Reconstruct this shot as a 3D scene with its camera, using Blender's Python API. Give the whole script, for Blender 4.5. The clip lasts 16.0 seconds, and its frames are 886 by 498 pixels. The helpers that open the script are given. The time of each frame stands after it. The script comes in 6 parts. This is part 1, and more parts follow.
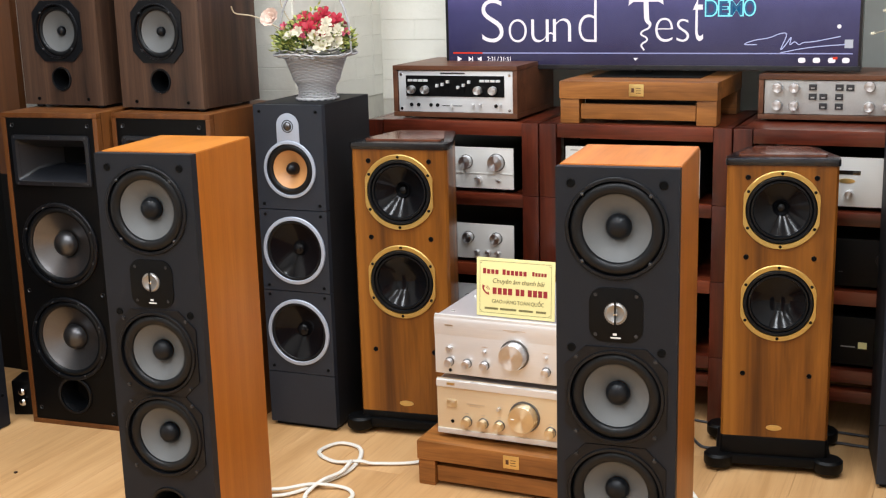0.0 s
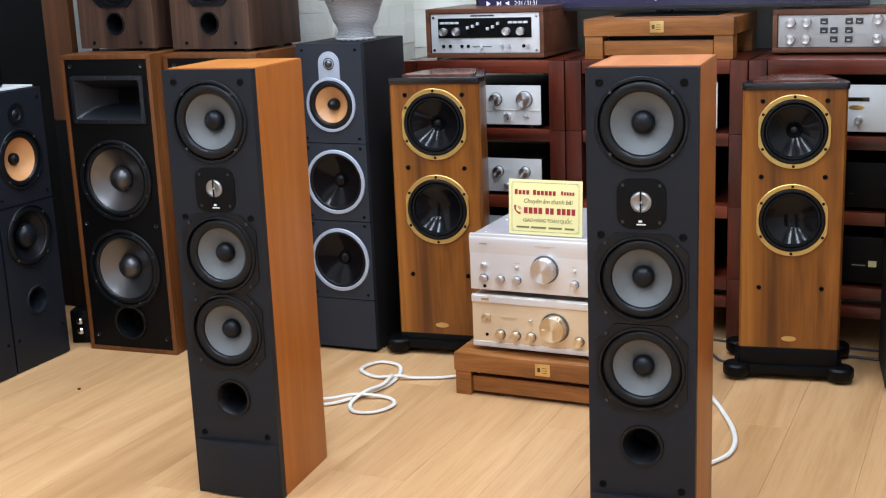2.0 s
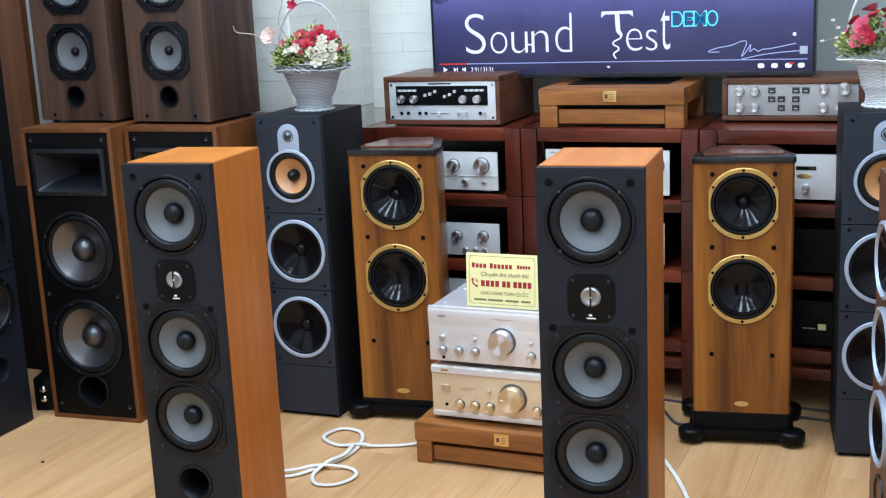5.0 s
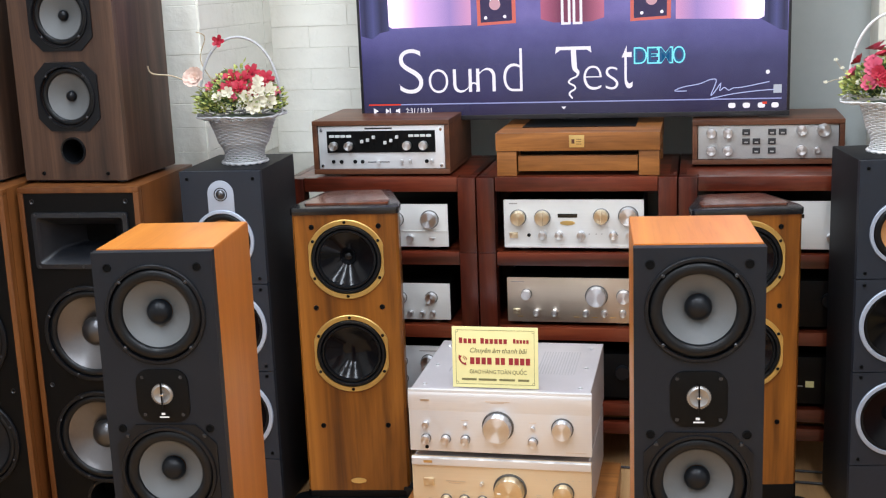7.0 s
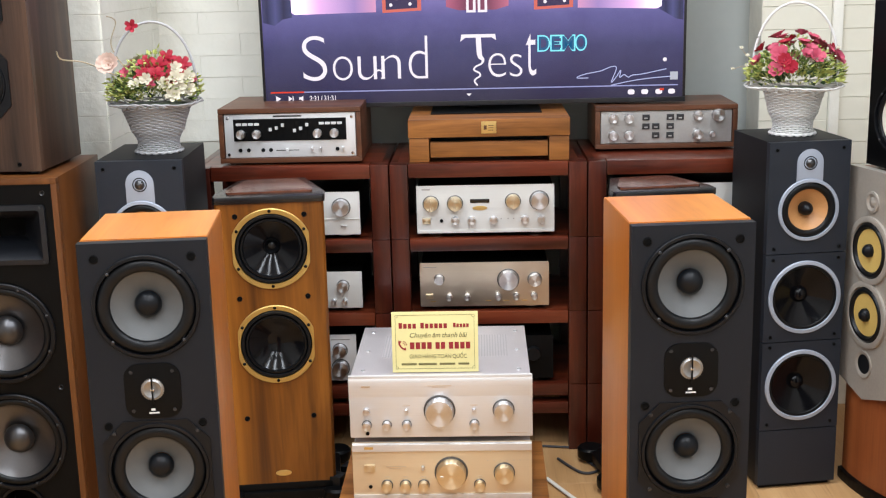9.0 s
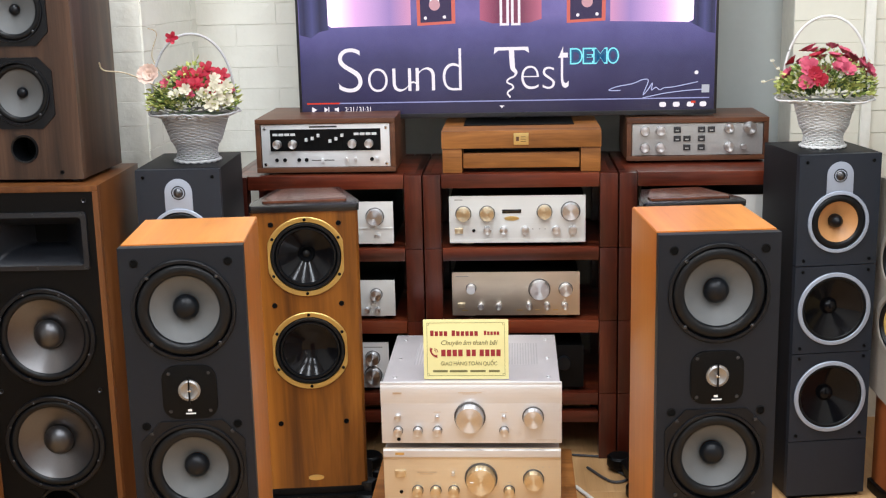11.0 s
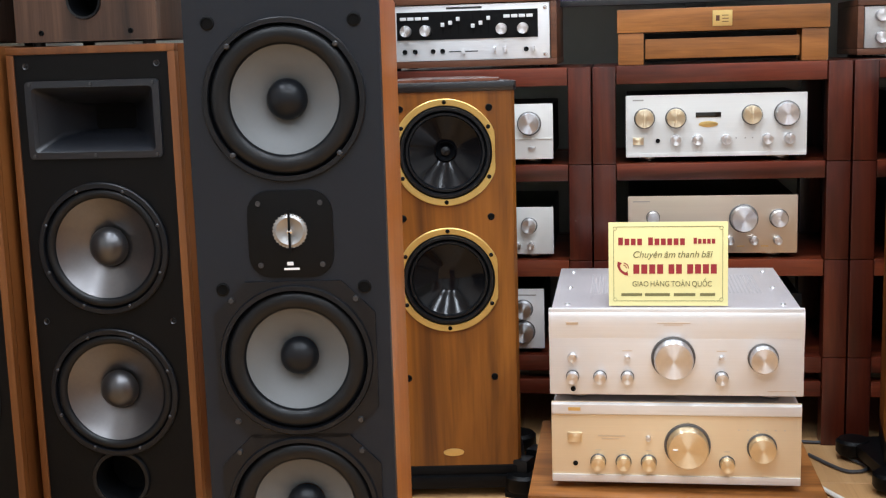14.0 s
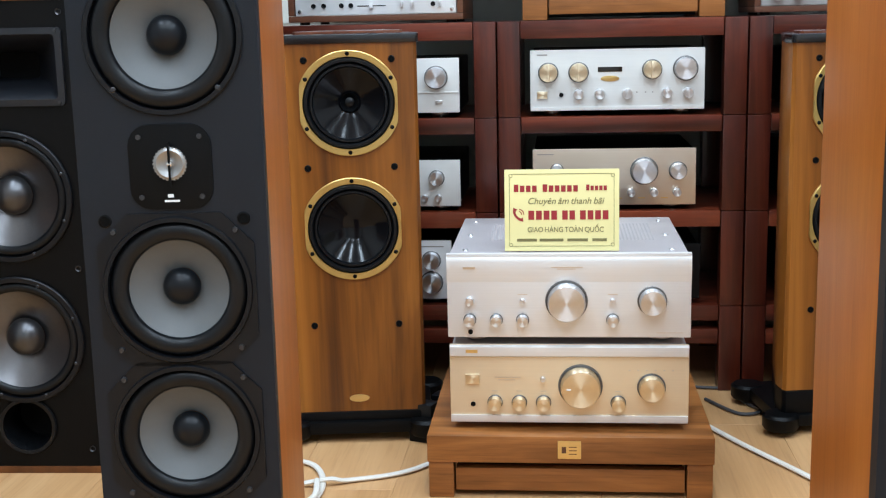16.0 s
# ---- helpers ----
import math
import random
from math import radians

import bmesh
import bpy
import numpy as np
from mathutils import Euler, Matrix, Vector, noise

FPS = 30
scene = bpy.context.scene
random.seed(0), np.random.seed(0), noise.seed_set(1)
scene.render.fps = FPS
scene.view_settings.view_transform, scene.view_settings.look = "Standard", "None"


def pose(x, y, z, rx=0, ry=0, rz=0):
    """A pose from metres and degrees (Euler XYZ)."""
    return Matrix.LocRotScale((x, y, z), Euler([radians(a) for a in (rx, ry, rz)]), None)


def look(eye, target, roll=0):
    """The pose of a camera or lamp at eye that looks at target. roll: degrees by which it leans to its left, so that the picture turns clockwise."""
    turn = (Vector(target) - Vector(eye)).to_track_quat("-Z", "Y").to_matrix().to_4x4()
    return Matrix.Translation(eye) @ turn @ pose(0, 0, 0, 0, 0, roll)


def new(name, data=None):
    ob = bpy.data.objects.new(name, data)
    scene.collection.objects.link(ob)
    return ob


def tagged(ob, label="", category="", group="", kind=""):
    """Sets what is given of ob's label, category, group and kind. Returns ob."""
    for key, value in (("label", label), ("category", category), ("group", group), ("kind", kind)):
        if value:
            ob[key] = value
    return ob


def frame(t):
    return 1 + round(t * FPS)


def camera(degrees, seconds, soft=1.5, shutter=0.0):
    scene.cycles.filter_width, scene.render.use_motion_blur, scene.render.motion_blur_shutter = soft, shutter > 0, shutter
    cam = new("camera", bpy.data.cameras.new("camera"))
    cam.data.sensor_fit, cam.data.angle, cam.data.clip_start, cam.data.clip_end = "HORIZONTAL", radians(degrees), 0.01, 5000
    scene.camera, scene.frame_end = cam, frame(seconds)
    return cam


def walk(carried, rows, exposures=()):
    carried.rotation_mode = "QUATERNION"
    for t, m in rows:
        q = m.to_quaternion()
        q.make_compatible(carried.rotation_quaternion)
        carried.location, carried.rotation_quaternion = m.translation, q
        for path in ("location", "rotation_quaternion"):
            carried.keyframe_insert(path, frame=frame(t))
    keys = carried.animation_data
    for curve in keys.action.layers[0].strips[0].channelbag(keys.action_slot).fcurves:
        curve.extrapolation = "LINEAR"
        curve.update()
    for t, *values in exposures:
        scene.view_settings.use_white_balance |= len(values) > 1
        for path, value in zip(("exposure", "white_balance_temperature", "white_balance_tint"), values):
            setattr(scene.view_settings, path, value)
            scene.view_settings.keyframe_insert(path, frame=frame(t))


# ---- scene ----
cam = camera(40.0, 16.0, soft=1.2)
PATH = [
    (0, (0.725, -0.034, 1.297), (-0.072, 1.745, 0.849), -1.60),
    (0.5, (0.695, -0.134, 1.261), (-0.094, 1.646, 0.806), -1.66),
    (1, (0.695, -0.206, 1.230), (-0.094, 1.572, 0.763), -1.84),
    (1.5, (0.720, -0.254, 1.215), (-0.079, 1.518, 0.745), -2.14),
    (2, (0.783, -0.283, 1.176), (-0.040, 1.479, 0.711), -2.32),
    (2.5, (0.871, -0.337, 1.169), (0.029, 1.417, 0.707), -2.52),
    (3, (0.926, -0.360, 1.177), (0.072, 1.390, 0.722), -2.64),
    (3.5, (0.929, -0.360, 1.203), (0.082, 1.393, 0.744), -2.93),
    (4, (0.962, -0.359, 1.220), (0.111, 1.398, 0.783), -2.52),
    (4.2, (0.957, -0.362, 1.250), (0.114, 1.399, 0.814), -2.69),
    (6.3, (0.426, -0.075, 1.388), (-0.182, 1.779, 0.946), -2.22),
    (6.5, (0.368, -0.056, 1.394), (-0.205, 1.810, 0.956), -2.47),
    (7, (0.169, -0.025, 1.403), (-0.244, 1.883, 0.969), -2.25),
    (7.5, (0.003, -0.040, 1.415), (-0.290, 1.890, 0.978), -2.11),
    (8, (-0.074, -0.087, 1.396), (-0.250, 1.858, 0.963), -1.70),
    (8.5, (-0.149, -0.099, 1.408), (-0.241, 1.847, 0.953), -1.38),
    (8.7, (-0.175, -0.084, 1.399), (-0.239, 1.862, 0.942), -1.36),
    (10.8, (-0.211, -0.077, 1.430), (-0.300, 1.870, 0.983), -1.18),
    (11, (-0.179, -0.128, 1.401), (-0.300, 1.821, 0.966), -1.29),
    (11.5, (-0.124, -0.146, 1.317), (-0.307, 1.802, 0.902), -1.50),
    (12, (-0.149, 0.094, 1.194), (-0.374, 2.042, 0.802), -1.50),
    (12.5, (-0.328, 0.535, 0.980), (-0.524, 2.495, 0.636), -0.97),
    (13, (-0.387, 0.648, 0.915), (-0.605, 2.608, 0.584), -1.00),
    (13.5, (-0.403, 0.598, 0.911), (-0.668, 2.554, 0.587), -1.39),
    (14, (-0.390, 0.561, 0.908), (-0.675, 2.513, 0.581), -1.70),
    (14.5, (-0.362, 0.530, 0.900), (-0.659, 2.478, 0.559), -1.96),
    (15, (-0.343, 0.514, 0.882), (-0.634, 2.459, 0.516), -1.89),
    (15.5, (-0.336, 0.514, 0.862), (-0.588, 2.463, 0.489), -1.71),
    (16, (-0.311, 0.512, 0.871), (-0.499, 2.467, 0.495), -1.30),
]
TONE = [(0, 0.02, 6300, 10), (1, -0.04, 6080, 10), (2, 0, 5480, 9), (3, 0, 5200, 5), (4.2, 0, 5000, 2), (6.5, -0.04, 5700, 9), (8.5, -0.08, 6120, 10), (11.5, -0.08, 6150, 10), (12.5, -0.03, 5800, 10), (14.5, 0, 5900, 9), (16, -0.03, 5420, 4)]
walk(cam, [(t, look(eye, target, roll)) for t, eye, target, roll in PATH], TONE)

# ---- world and lights ----
world = bpy.data.worlds.new("world")
scene.world = world
world.use_nodes = True
world.node_tree.nodes["Background"].inputs[0].default_value = (0.75, 0.8, 0.9, 1)
world.node_tree.nodes["Background"].inputs[1].default_value = 0.004
scene.view_settings.exposure = 0.0

CEILING = 2.85


def area_lamp(x, y, w, d, watts, tint=(0.93, 0.97, 1.0)):
    lamp = bpy.data.lights.new("ceiling_lamp", "AREA")
    lamp.shape, lamp.size, lamp.size_y, lamp.energy, lamp.color = "RECTANGLE", w, d, watts, tint
    ob = new("ceiling_lamp", lamp)
    ob.matrix_basis = pose(x, y, CEILING - 0.06)


for lx, watts in ((-1.35, (22.0, 22.0, 29.0)), (-0.25, (22.0, 22.0, 25.0)), (0.85, (26.0, 26.0, 17.0))):
    for ly, power in zip((-0.4, 0.95, 2.3), watts):
        area_lamp(lx, ly, 0.16, 0.9, power)

# ---- materials ----


def nodes_of(name):
    m = bpy.data.materials.new(name)
    m.use_nodes = True
    nt = m.node_tree
    return m, nt, nt.nodes["Principled BSDF"]


def setv(b, **kw):
    names = {"base": "Base Color", "rough": "Roughness", "metal": "Metallic", "spec": "Specular IOR Level", "coat": "Coat Weight",
             "coat_rough": "Coat Roughness", "sheen": "Sheen Weight", "aniso": "Anisotropic"}
    for k, v in kw.items():
        b.inputs[names[k]].default_value = (*v, 1) if k == "base" else v


def coords(nt, scale, offset_by_random=False):
    tc = nt.nodes.new("ShaderNodeTexCoord")
    mp = nt.nodes.new("ShaderNodeMapping")
    mp.inputs["Scale"].default_value = scale
    nt.links.new(tc.outputs["Object"], mp.inputs["Vector"])
    if offset_by_random:
        info = nt.nodes.new("ShaderNodeObjectInfo")
        mul = nt.nodes.new("ShaderNodeMath")
        mul.operation = "MULTIPLY"
        mul.inputs[1].default_value = 37.0
        nt.links.new(info.outputs["Random"], mul.inputs[0])
        comb = nt.nodes.new("ShaderNodeCombineXYZ")
        for k in ("X", "Y", "Z"):
            nt.links.new(mul.outputs[0], comb.inputs[k])
        nt.links.new(comb.outputs[0], mp.inputs["Location"])
    return mp


def ramp(nt, fac, stops):
    r = nt.nodes.new("ShaderNodeValToRGB")
    e = r.color_ramp.elements
    while len(e) < len(stops):
        e.new(0.5)
    for k, (p, c) in enumerate(stops):
        e[k].position, e[k].color = p, (*c, 1)
    nt.links.new(fac, r.inputs[0])
    return r.outputs[0]


def noise_tex(nt, vec, scale, detail=4.0, rough=0.55, dist=0.0):
    n = nt.nodes.new("ShaderNodeTexNoise")
    n.inputs["Scale"].default_value, n.inputs["Detail"].default_value = scale, detail
    n.inputs["Roughness"].default_value, n.inputs["Distortion"].default_value = rough, dist
    nt.links.new(vec.outputs[0], n.inputs["Vector"])
    return n.outputs["Fac"]


def mixc(nt, a, b, fac, mode="MULTIPLY"):
    m = nt.nodes.new("ShaderNodeMix")
    m.data_type, m.blend_type = "RGBA", mode
    m.inputs["Factor"].default_value = fac
    nt.links.new(a, m.inputs["A"])
    nt.links.new(b, m.inputs["B"])
    return m.outputs["Result"]


def bump(nt, b, fac, strength, dist=0.001):
    n = nt.nodes.new("ShaderNodeBump")
    n.inputs["Strength"].default_value, n.inputs["Distance"].default_value = strength, dist
    nt.links.new(fac, n.inputs["Height"])
    nt.links.new(n.outputs[0], b.inputs["Normal"])


def plain(name, base, rough=0.5, metal=0.0, var=0.12, grain=60.0, relief=0.05, rvar=0.08, deep=0.001, **kw):
    """A painted, moulded or metal surface with slight tone and gloss variation at two scales."""
    m, nt, b = nodes_of(name)
    setv(b, rough=rough, metal=metal, **kw)
    mp = coords(nt, (1, 1, 1))
    n1, n2 = noise_tex(nt, mp, 3.5, 3), noise_tex(nt, mp, grain, 4)
    lo, hi = tuple(c * (1 - var) for c in base), tuple(min(1, c * (1 + var)) for c in base)
    c1 = ramp(nt, n1, ((0.3, lo), (0.7, hi)))
    c2 = ramp(nt, n2, ((0.3, (1 - var,) * 3), (0.7, (1, 1, 1))))
    nt.links.new(mixc(nt, c1, c2, 0.7), b.inputs["Base Color"])
    r = nt.nodes.new("ShaderNodeMapRange")
    r.inputs["To Min"].default_value, r.inputs["To Max"].default_value = max(0.02, rough - rvar), min(1, rough + rvar)
    nt.links.new(n1, r.inputs["Value"])
    nt.links.new(r.outputs[0], b.inputs["Roughness"])
    if relief:
        bump(nt, b, n2, relief, deep)
    return m


def wood(name, dark, mid, light, axis="z", scale=1.0, rough=0.4, coat=0.15, contrast=1.0, by_object=False, pores=0.5):
    """Veneer or solid wood: long figure along one axis, fine pores across it."""
    m, nt, b = nodes_of(name)
    setv(b, rough=rough, coat=coat, coat_rough=0.25, spec=0.3)
    long, wide = 0.55 * scale, 7.0 * scale
    sc = {"x": (long, wide, wide), "y": (wide, long, wide), "z": (wide, wide, long)}[axis]
    mp = coords(nt, sc, by_object)
    fig = noise_tex(nt, mp, 1.6, 5, 0.6, 1.2)
    k = 0.18 * contrast
    base = ramp(nt, fig, ((0.5 - k, dark), (0.5, mid), (0.5 + k, light)))
    fine = coords(nt, tuple(v * (3 if v > 1 * scale else 1.2) for v in sc), by_object)
    por = noise_tex(nt, fine, 9.0, 5, 0.7)
    pc = ramp(nt, por, ((0.32, (0.55, 0.5, 0.45)), (0.52, (1, 1, 1))))
    col = mixc(nt, base, pc, pores)
    if by_object:
        info = nt.nodes.new("ShaderNodeObjectInfo")
        tone = ramp(nt, info.outputs["Random"], ((0.0, (0.92, 0.91, 0.90)), (1.0, (1.0, 1.0, 1.0))))
        col = mixc(nt, col, tone, 0.75)
    nt.links.new(col, b.inputs["Base Color"])
    bump(nt, b, por, 0.06)
    return m


def brushed(name, base, rough=0.32, axis="x", metal=1.0, var=0.05):
    """Brushed or turned metal: fine streaks along one axis."""
    m, nt, b = nodes_of(name)
    setv(b, metal=metal, rough=rough)
    sc = {"x": (1.5, 260, 260), "z": (260, 260, 1.5), "y": (60, 60, 60)}[axis]
    mp = coords(nt, sc)
    n = noise_tex(nt, mp, 2.0, 3)
    c = ramp(nt, n, ((0.3, tuple(v * (1 - var) for v in base)), (0.7, base)))
    nt.links.new(c, b.inputs["Base Color"])
    r = nt.nodes.new("ShaderNodeMapRange")
    r.inputs["To Min"].default_value, r.inputs["To Max"].default_value = rough - 0.06, rough + 0.08
    nt.links.new(n, r.inputs["Value"])
    nt.links.new(r.outputs[0], b.inputs["Roughness"])
    bump(nt, b, n, 0.03, 0.0005)
    return m


def turned(name, base, rough=0.24):
    """Lathe-turned metal, whose highlights fan out from the centre."""
    m, nt, b = nodes_of(name)
    setv(b, base=base, metal=1.0, rough=rough, aniso=0.9)
    b.inputs["Anisotropic Rotation"].default_value = 0.25
    tg = nt.nodes.new("ShaderNodeTangent")
    tg.direction_type, tg.axis = "RADIAL", "Y"
    nt.links.new(tg.outputs[0], b.inputs["Tangent"])
    mp = coords(nt, (1, 1, 1))
    n = noise_tex(nt, mp, 90.0, 3)
    nt.links.new(ramp(nt, n, ((0.3, tuple(v * 0.93 for v in base)), (0.7, base))), b.inputs["Base Color"])
    return m


def glow(name, color, strength):
    m, nt, b = nodes_of(name)
    setv(b, base=tuple(c * 0.05 for c in color), rough=0.2)
    b.inputs["Emission Color"].default_value = (*color, 1)
    b.inputs["Emission Strength"].default_value = strength
    return m


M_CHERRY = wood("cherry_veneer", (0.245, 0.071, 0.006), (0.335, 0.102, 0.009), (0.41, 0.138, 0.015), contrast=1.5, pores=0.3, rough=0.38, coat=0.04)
# lighter copy of the veneer: light on the tops put into the colour
M_CHERRY_LIT_TOP = wood("cherry_veneer_lit_top", (0.36, 0.115, 0.014), (0.47, 0.165, 0.022), (0.55, 0.21, 0.034), axis="y", contrast=1.5, pores=0.3, rough=0.32)
M_WALNUT = wood("golden_walnut", (0.050, 0.015, 0.003), (0.185, 0.062, 0.007), (0.30, 0.110, 0.014), contrast=0.85, pores=0.4, rough=0.34, coat=0.14, scale=0.5)
M_DARKWAL = wood("dark_walnut", (0.018, 0.010, 0.007), (0.050, 0.026, 0.016), (0.086, 0.046, 0.028), contrast=1.0, pores=0.6, rough=0.45)
M_OAKEDGE = wood("orange_wood_edge", (0.068, 0.022, 0.005), (0.112, 0.038, 0.009), (0.160, 0.058, 0.014), contrast=1.3, pores=0.4)
M_ROSE = wood("dark_red_rosewood", (0.030, 0.005, 0.002), (0.108, 0.019, 0.008), (0.21, 0.045, 0.015), axis="x", contrast=0.9, pores=0.55, rough=0.3, coat=0.3, scale=0.8)
M_ROSEPOST = wood("dark_red_rosewood_post", (0.016, 0.003, 0.002), (0.055, 0.009, 0.004), (0.115, 0.022, 0.008), axis="z", contrast=0.9, pores=0.45, rough=0.3, coat=0.35, scale=0.8)
M_TEAK = wood("teak", (0.11, 0.039, 0.009), (0.25, 0.094, 0.021), (0.38, 0.152, 0.038), axis="x", contrast=0.95, pores=0.6, rough=0.4)
M_CASE = wood("walnut_case", (0.05, 0.018, 0.009), (0.105, 0.040, 0.019), (0.16, 0.064, 0.03), axis="x", contrast=1.2, pores=0.5, rough=0.42)
M_INLAY = wood("glossy_red_inlay", (0.045, 0.012, 0.006), (0.11, 0.032, 0.014), (0.17, 0.055, 0.024), axis="y", contrast=1.2, pores=0.3, rough=0.22, coat=0.7)
M_LAMINATE = wood("oak_laminate", (0.44, 0.243, 0.097), (0.535, 0.312, 0.137), (0.60, 0.365, 0.170), axis="y", scale=0.8, contrast=1.15, pores=0.28, rough=0.36, coat=0.05, by_object=True)
M_REDWOOD = wood("red_veneer", (0.19, 0.052, 0.016), (0.26, 0.075, 0.022), (0.32, 0.10, 0.03), contrast=1.5, pores=0.3)
M_BAFFLE = plain("charcoal_baffle", (0.0072, 0.0092, 0.0135), 0.5, grain=140, relief=0.08, spec=0.25)
M_BAFFLE2 = plain("slate_baffle", (0.0135, 0.0175, 0.026), 0.5, grain=120, relief=0.08, spec=0.35)
M_BLACKASH = wood("black_ash_vinyl", (0.003, 0.003, 0.0035), (0.005, 0.005, 0.006), (0.008, 0.008, 0.010), contrast=1.2, pores=0.6, rough=0.58, coat=0.0)
M_BLACK = plain("satin_black", (0.0022, 0.0023, 0.0026), 0.42, grain=90, spec=0.13)
M_RUBBER = plain("black_rubber", (0.004, 0.0045, 0.0055), 0.36, grain=80, relief=0.02, spec=0.25)
M_FRAME = plain("cast_black_frame", (0.004, 0.0045, 0.006), 0.38, grain=90, spec=0.25)
M_HORN = plain("moulded_horn_black", (0.008, 0.009, 0.012), 0.40, grain=120, relief=0.03, spec=0.4)
M_VOID = plain("port_dark", (0.002, 0.002, 0.002), 0.8, relief=0, spec=0.1)
M_GREYCONE = plain("grey_polymer_cone", (0.098, 0.102, 0.104), 0.55, grain=200, relief=0.05, var=0.06)
M_DUST = plain("dark_dust_cap", (0.005, 0.006, 0.008), 0.34, relief=0, spec=0.22)
M_SILVERCONE = plain("graphite_cone", (0.15, 0.145, 0.148), 0.33, metal=0.9, grain=150, relief=0.03, var=0.1)
M_SILVERDUST = plain("graphite_dust_cap", (0.10, 0.10, 0.105), 0.32, metal=0.9, relief=0)
M_GLOSSCONE = plain("gloss_black_cone", (0.004, 0.004, 0.005), 0.14, relief=0, rvar=0.03, spec=0.2)
M_KEVLAR = plain("woven_tan_cone", (0.55, 0.27, 0.10), 0.45, grain=320, relief=0.2, var=0.15)
M_YELLOWCONE = plain("woven_yellow_cone", (0.60, 0.42, 0.12), 0.45, grain=320, relief=0.2, var=0.15)
M_PALECONE = plain("cream_paper_cone", (0.60, 0.57, 0.50), 0.7, grain=200)
M_BLUERING = plain("silver_blue_ring", (0.36, 0.40, 0.48), 0.38, metal=0.25, var=0.05, relief=0)
M_GOLD = plain("gold_ring", (0.60, 0.43, 0.14), 0.34, metal=0.85, var=0.06, grain=120, relief=0.02)
M_BRASS = plain("brass_plate", (0.72, 0.52, 0.20), 0.3, metal=0.9, relief=0)
M_CHROME = plain("polished_metal", (0.75, 0.75, 0.76), 0.14, metal=1.0, relief=0, rvar=0.04)
M_TWEET = plain("tweeter_silver", (0.32, 0.315, 0.31), 0.40, metal=0.9, relief=0)
M_SILVER = brushed("brushed_silver", (0.74, 0.745, 0.75), 0.38, metal=0.45)
M_SILVERW = brushed("pale_silver", (0.655, 0.648, 0.622), 0.42, metal=0.3)
M_CHAMP = brushed("champagne_face", (0.74, 0.722, 0.702), 0.36, metal=0.45)
M_CHAMPLID = plain("champagne_lid", (0.58, 0.545, 0.55), 0.40, metal=0.5, grain=300, relief=0.05)
M_PLATE = plain("gloss_black_plate", (0.009, 0.009, 0.010), 0.22, relief=0, spec=0.5)
M_VENT = plain("vent_shadow", (0.46, 0.435, 0.435), 0.5, metal=0.3, relief=0)
M_CHAMPGOLD = brushed("champagne_gold", (0.76, 0.62, 0.42), 0.38, metal=0.5)
M_WARMSILVER = brushed("warm_silver", (0.66, 0.58, 0.48), 0.34, metal=0.95)
M_KNOB = turned("turned_knob", (0.72, 0.72, 0.74), 0.34)
M_KNOBG = turned("turned_gold_knob", (0.78, 0.67, 0.48), 0.34)
M_SEAT = plain("knob_seat_grey", (0.13, 0.125, 0.12), 0.35, metal=0.6, relief=0)
M_STEEL = plain("lux_face", (0.44, 0.43, 0.415), 0.38, metal=0.5, grain=200, relief=0.02)
M_TAUPE = plain("taupe_silver_baffle", (0.42, 0.38, 0.33), 0.42, metal=0.35, grain=150, relief=0.05)
M_SCREW = plain("screw_dark", (0.05, 0.05, 0.053), 0.4, metal=0.6, relief=0)
M_WALLGREY = plain("grey_green_paint", (0.40, 0.42, 0.40), 0.85, grain=40, relief=0.1, var=0.05)
M_WALLPLAIN = plain("off_white_paint", (0.62, 0.61, 0.58), 0.85, grain=40, relief=0.1, var=0.05)
M_BRICK = plain("white_foam_brick", (0.79, 0.77, 0.69), 0.55, grain=16, relief=0.7, var=0.04, deep=0.009)
M_BOARD = plain("cream_wall_board", (0.72, 0.69, 0.58), 0.5, grain=30, relief=0.15, var=0.04)
M_JOINT = plain("white_joint", (0.66, 0.64, 0.56), 0.75, grain=35, relief=0.3)
M_CEIL = plain("ceiling_white", (0.78, 0.78, 0.76), 0.9, grain=30)
M_WICKERGREY = plain("grey_white_wicker", (0.40, 0.40, 0.41), 0.5, grain=150, relief=0.2, var=0.12)
M_TWIG = plain("dry_twig", (0.42, 0.34, 0.22), 0.6)
M_WICKER = plain("white_wicker", (0.70, 0.69, 0.67), 0.5, grain=150, relief=0.2, var=0.1)
M_CABLE = plain("white_cable", (0.72, 0.69, 0.62), 0.45, relief=0)
M_CABLEDARK = plain("grey_cable", (0.05, 0.05, 0.055), 0.5, relief=0)
M_CARD = plain("yellow_card", (0.78, 0.71, 0.33), 0.6, relief=0.03, var=0.03)
M_INKRED = plain("dark_red_ink", (0.28, 0.015, 0.02), 0.6, relief=0, var=0.03)
M_INKGREEN = plain("olive_ink", (0.16, 0.14, 0.05), 0.6, relief=0, var=0.03)
M_INKGREY = plain("grey_ink", (0.30, 0.28, 0.26), 0.6, relief=0, var=0.03)
M_WHITEINK = plain("white_ink", (0.7, 0.7, 0.7), 0.5, relief=0, var=0.03)
M_TVBODY = plain("tv_black", (0.010, 0.010, 0.012), 0.3, relief=0)
M_DISPLAY = plain("display_glass", (0.01, 0.008, 0.006), 0.12, relief=0)
M_DARKBOX = plain("black_equipment", (0.002, 0.002, 0.0023), 0.4, grain=80, spec=0.15)
M_WHITEPLUG = plain("white_plastic", (0.72, 0.72, 0.70), 0.4, relief=0)
M_RED = plain("red_petal", (0.40, 0.008, 0.03), 0.6, grain=40, var=0.25, relief=0.1)
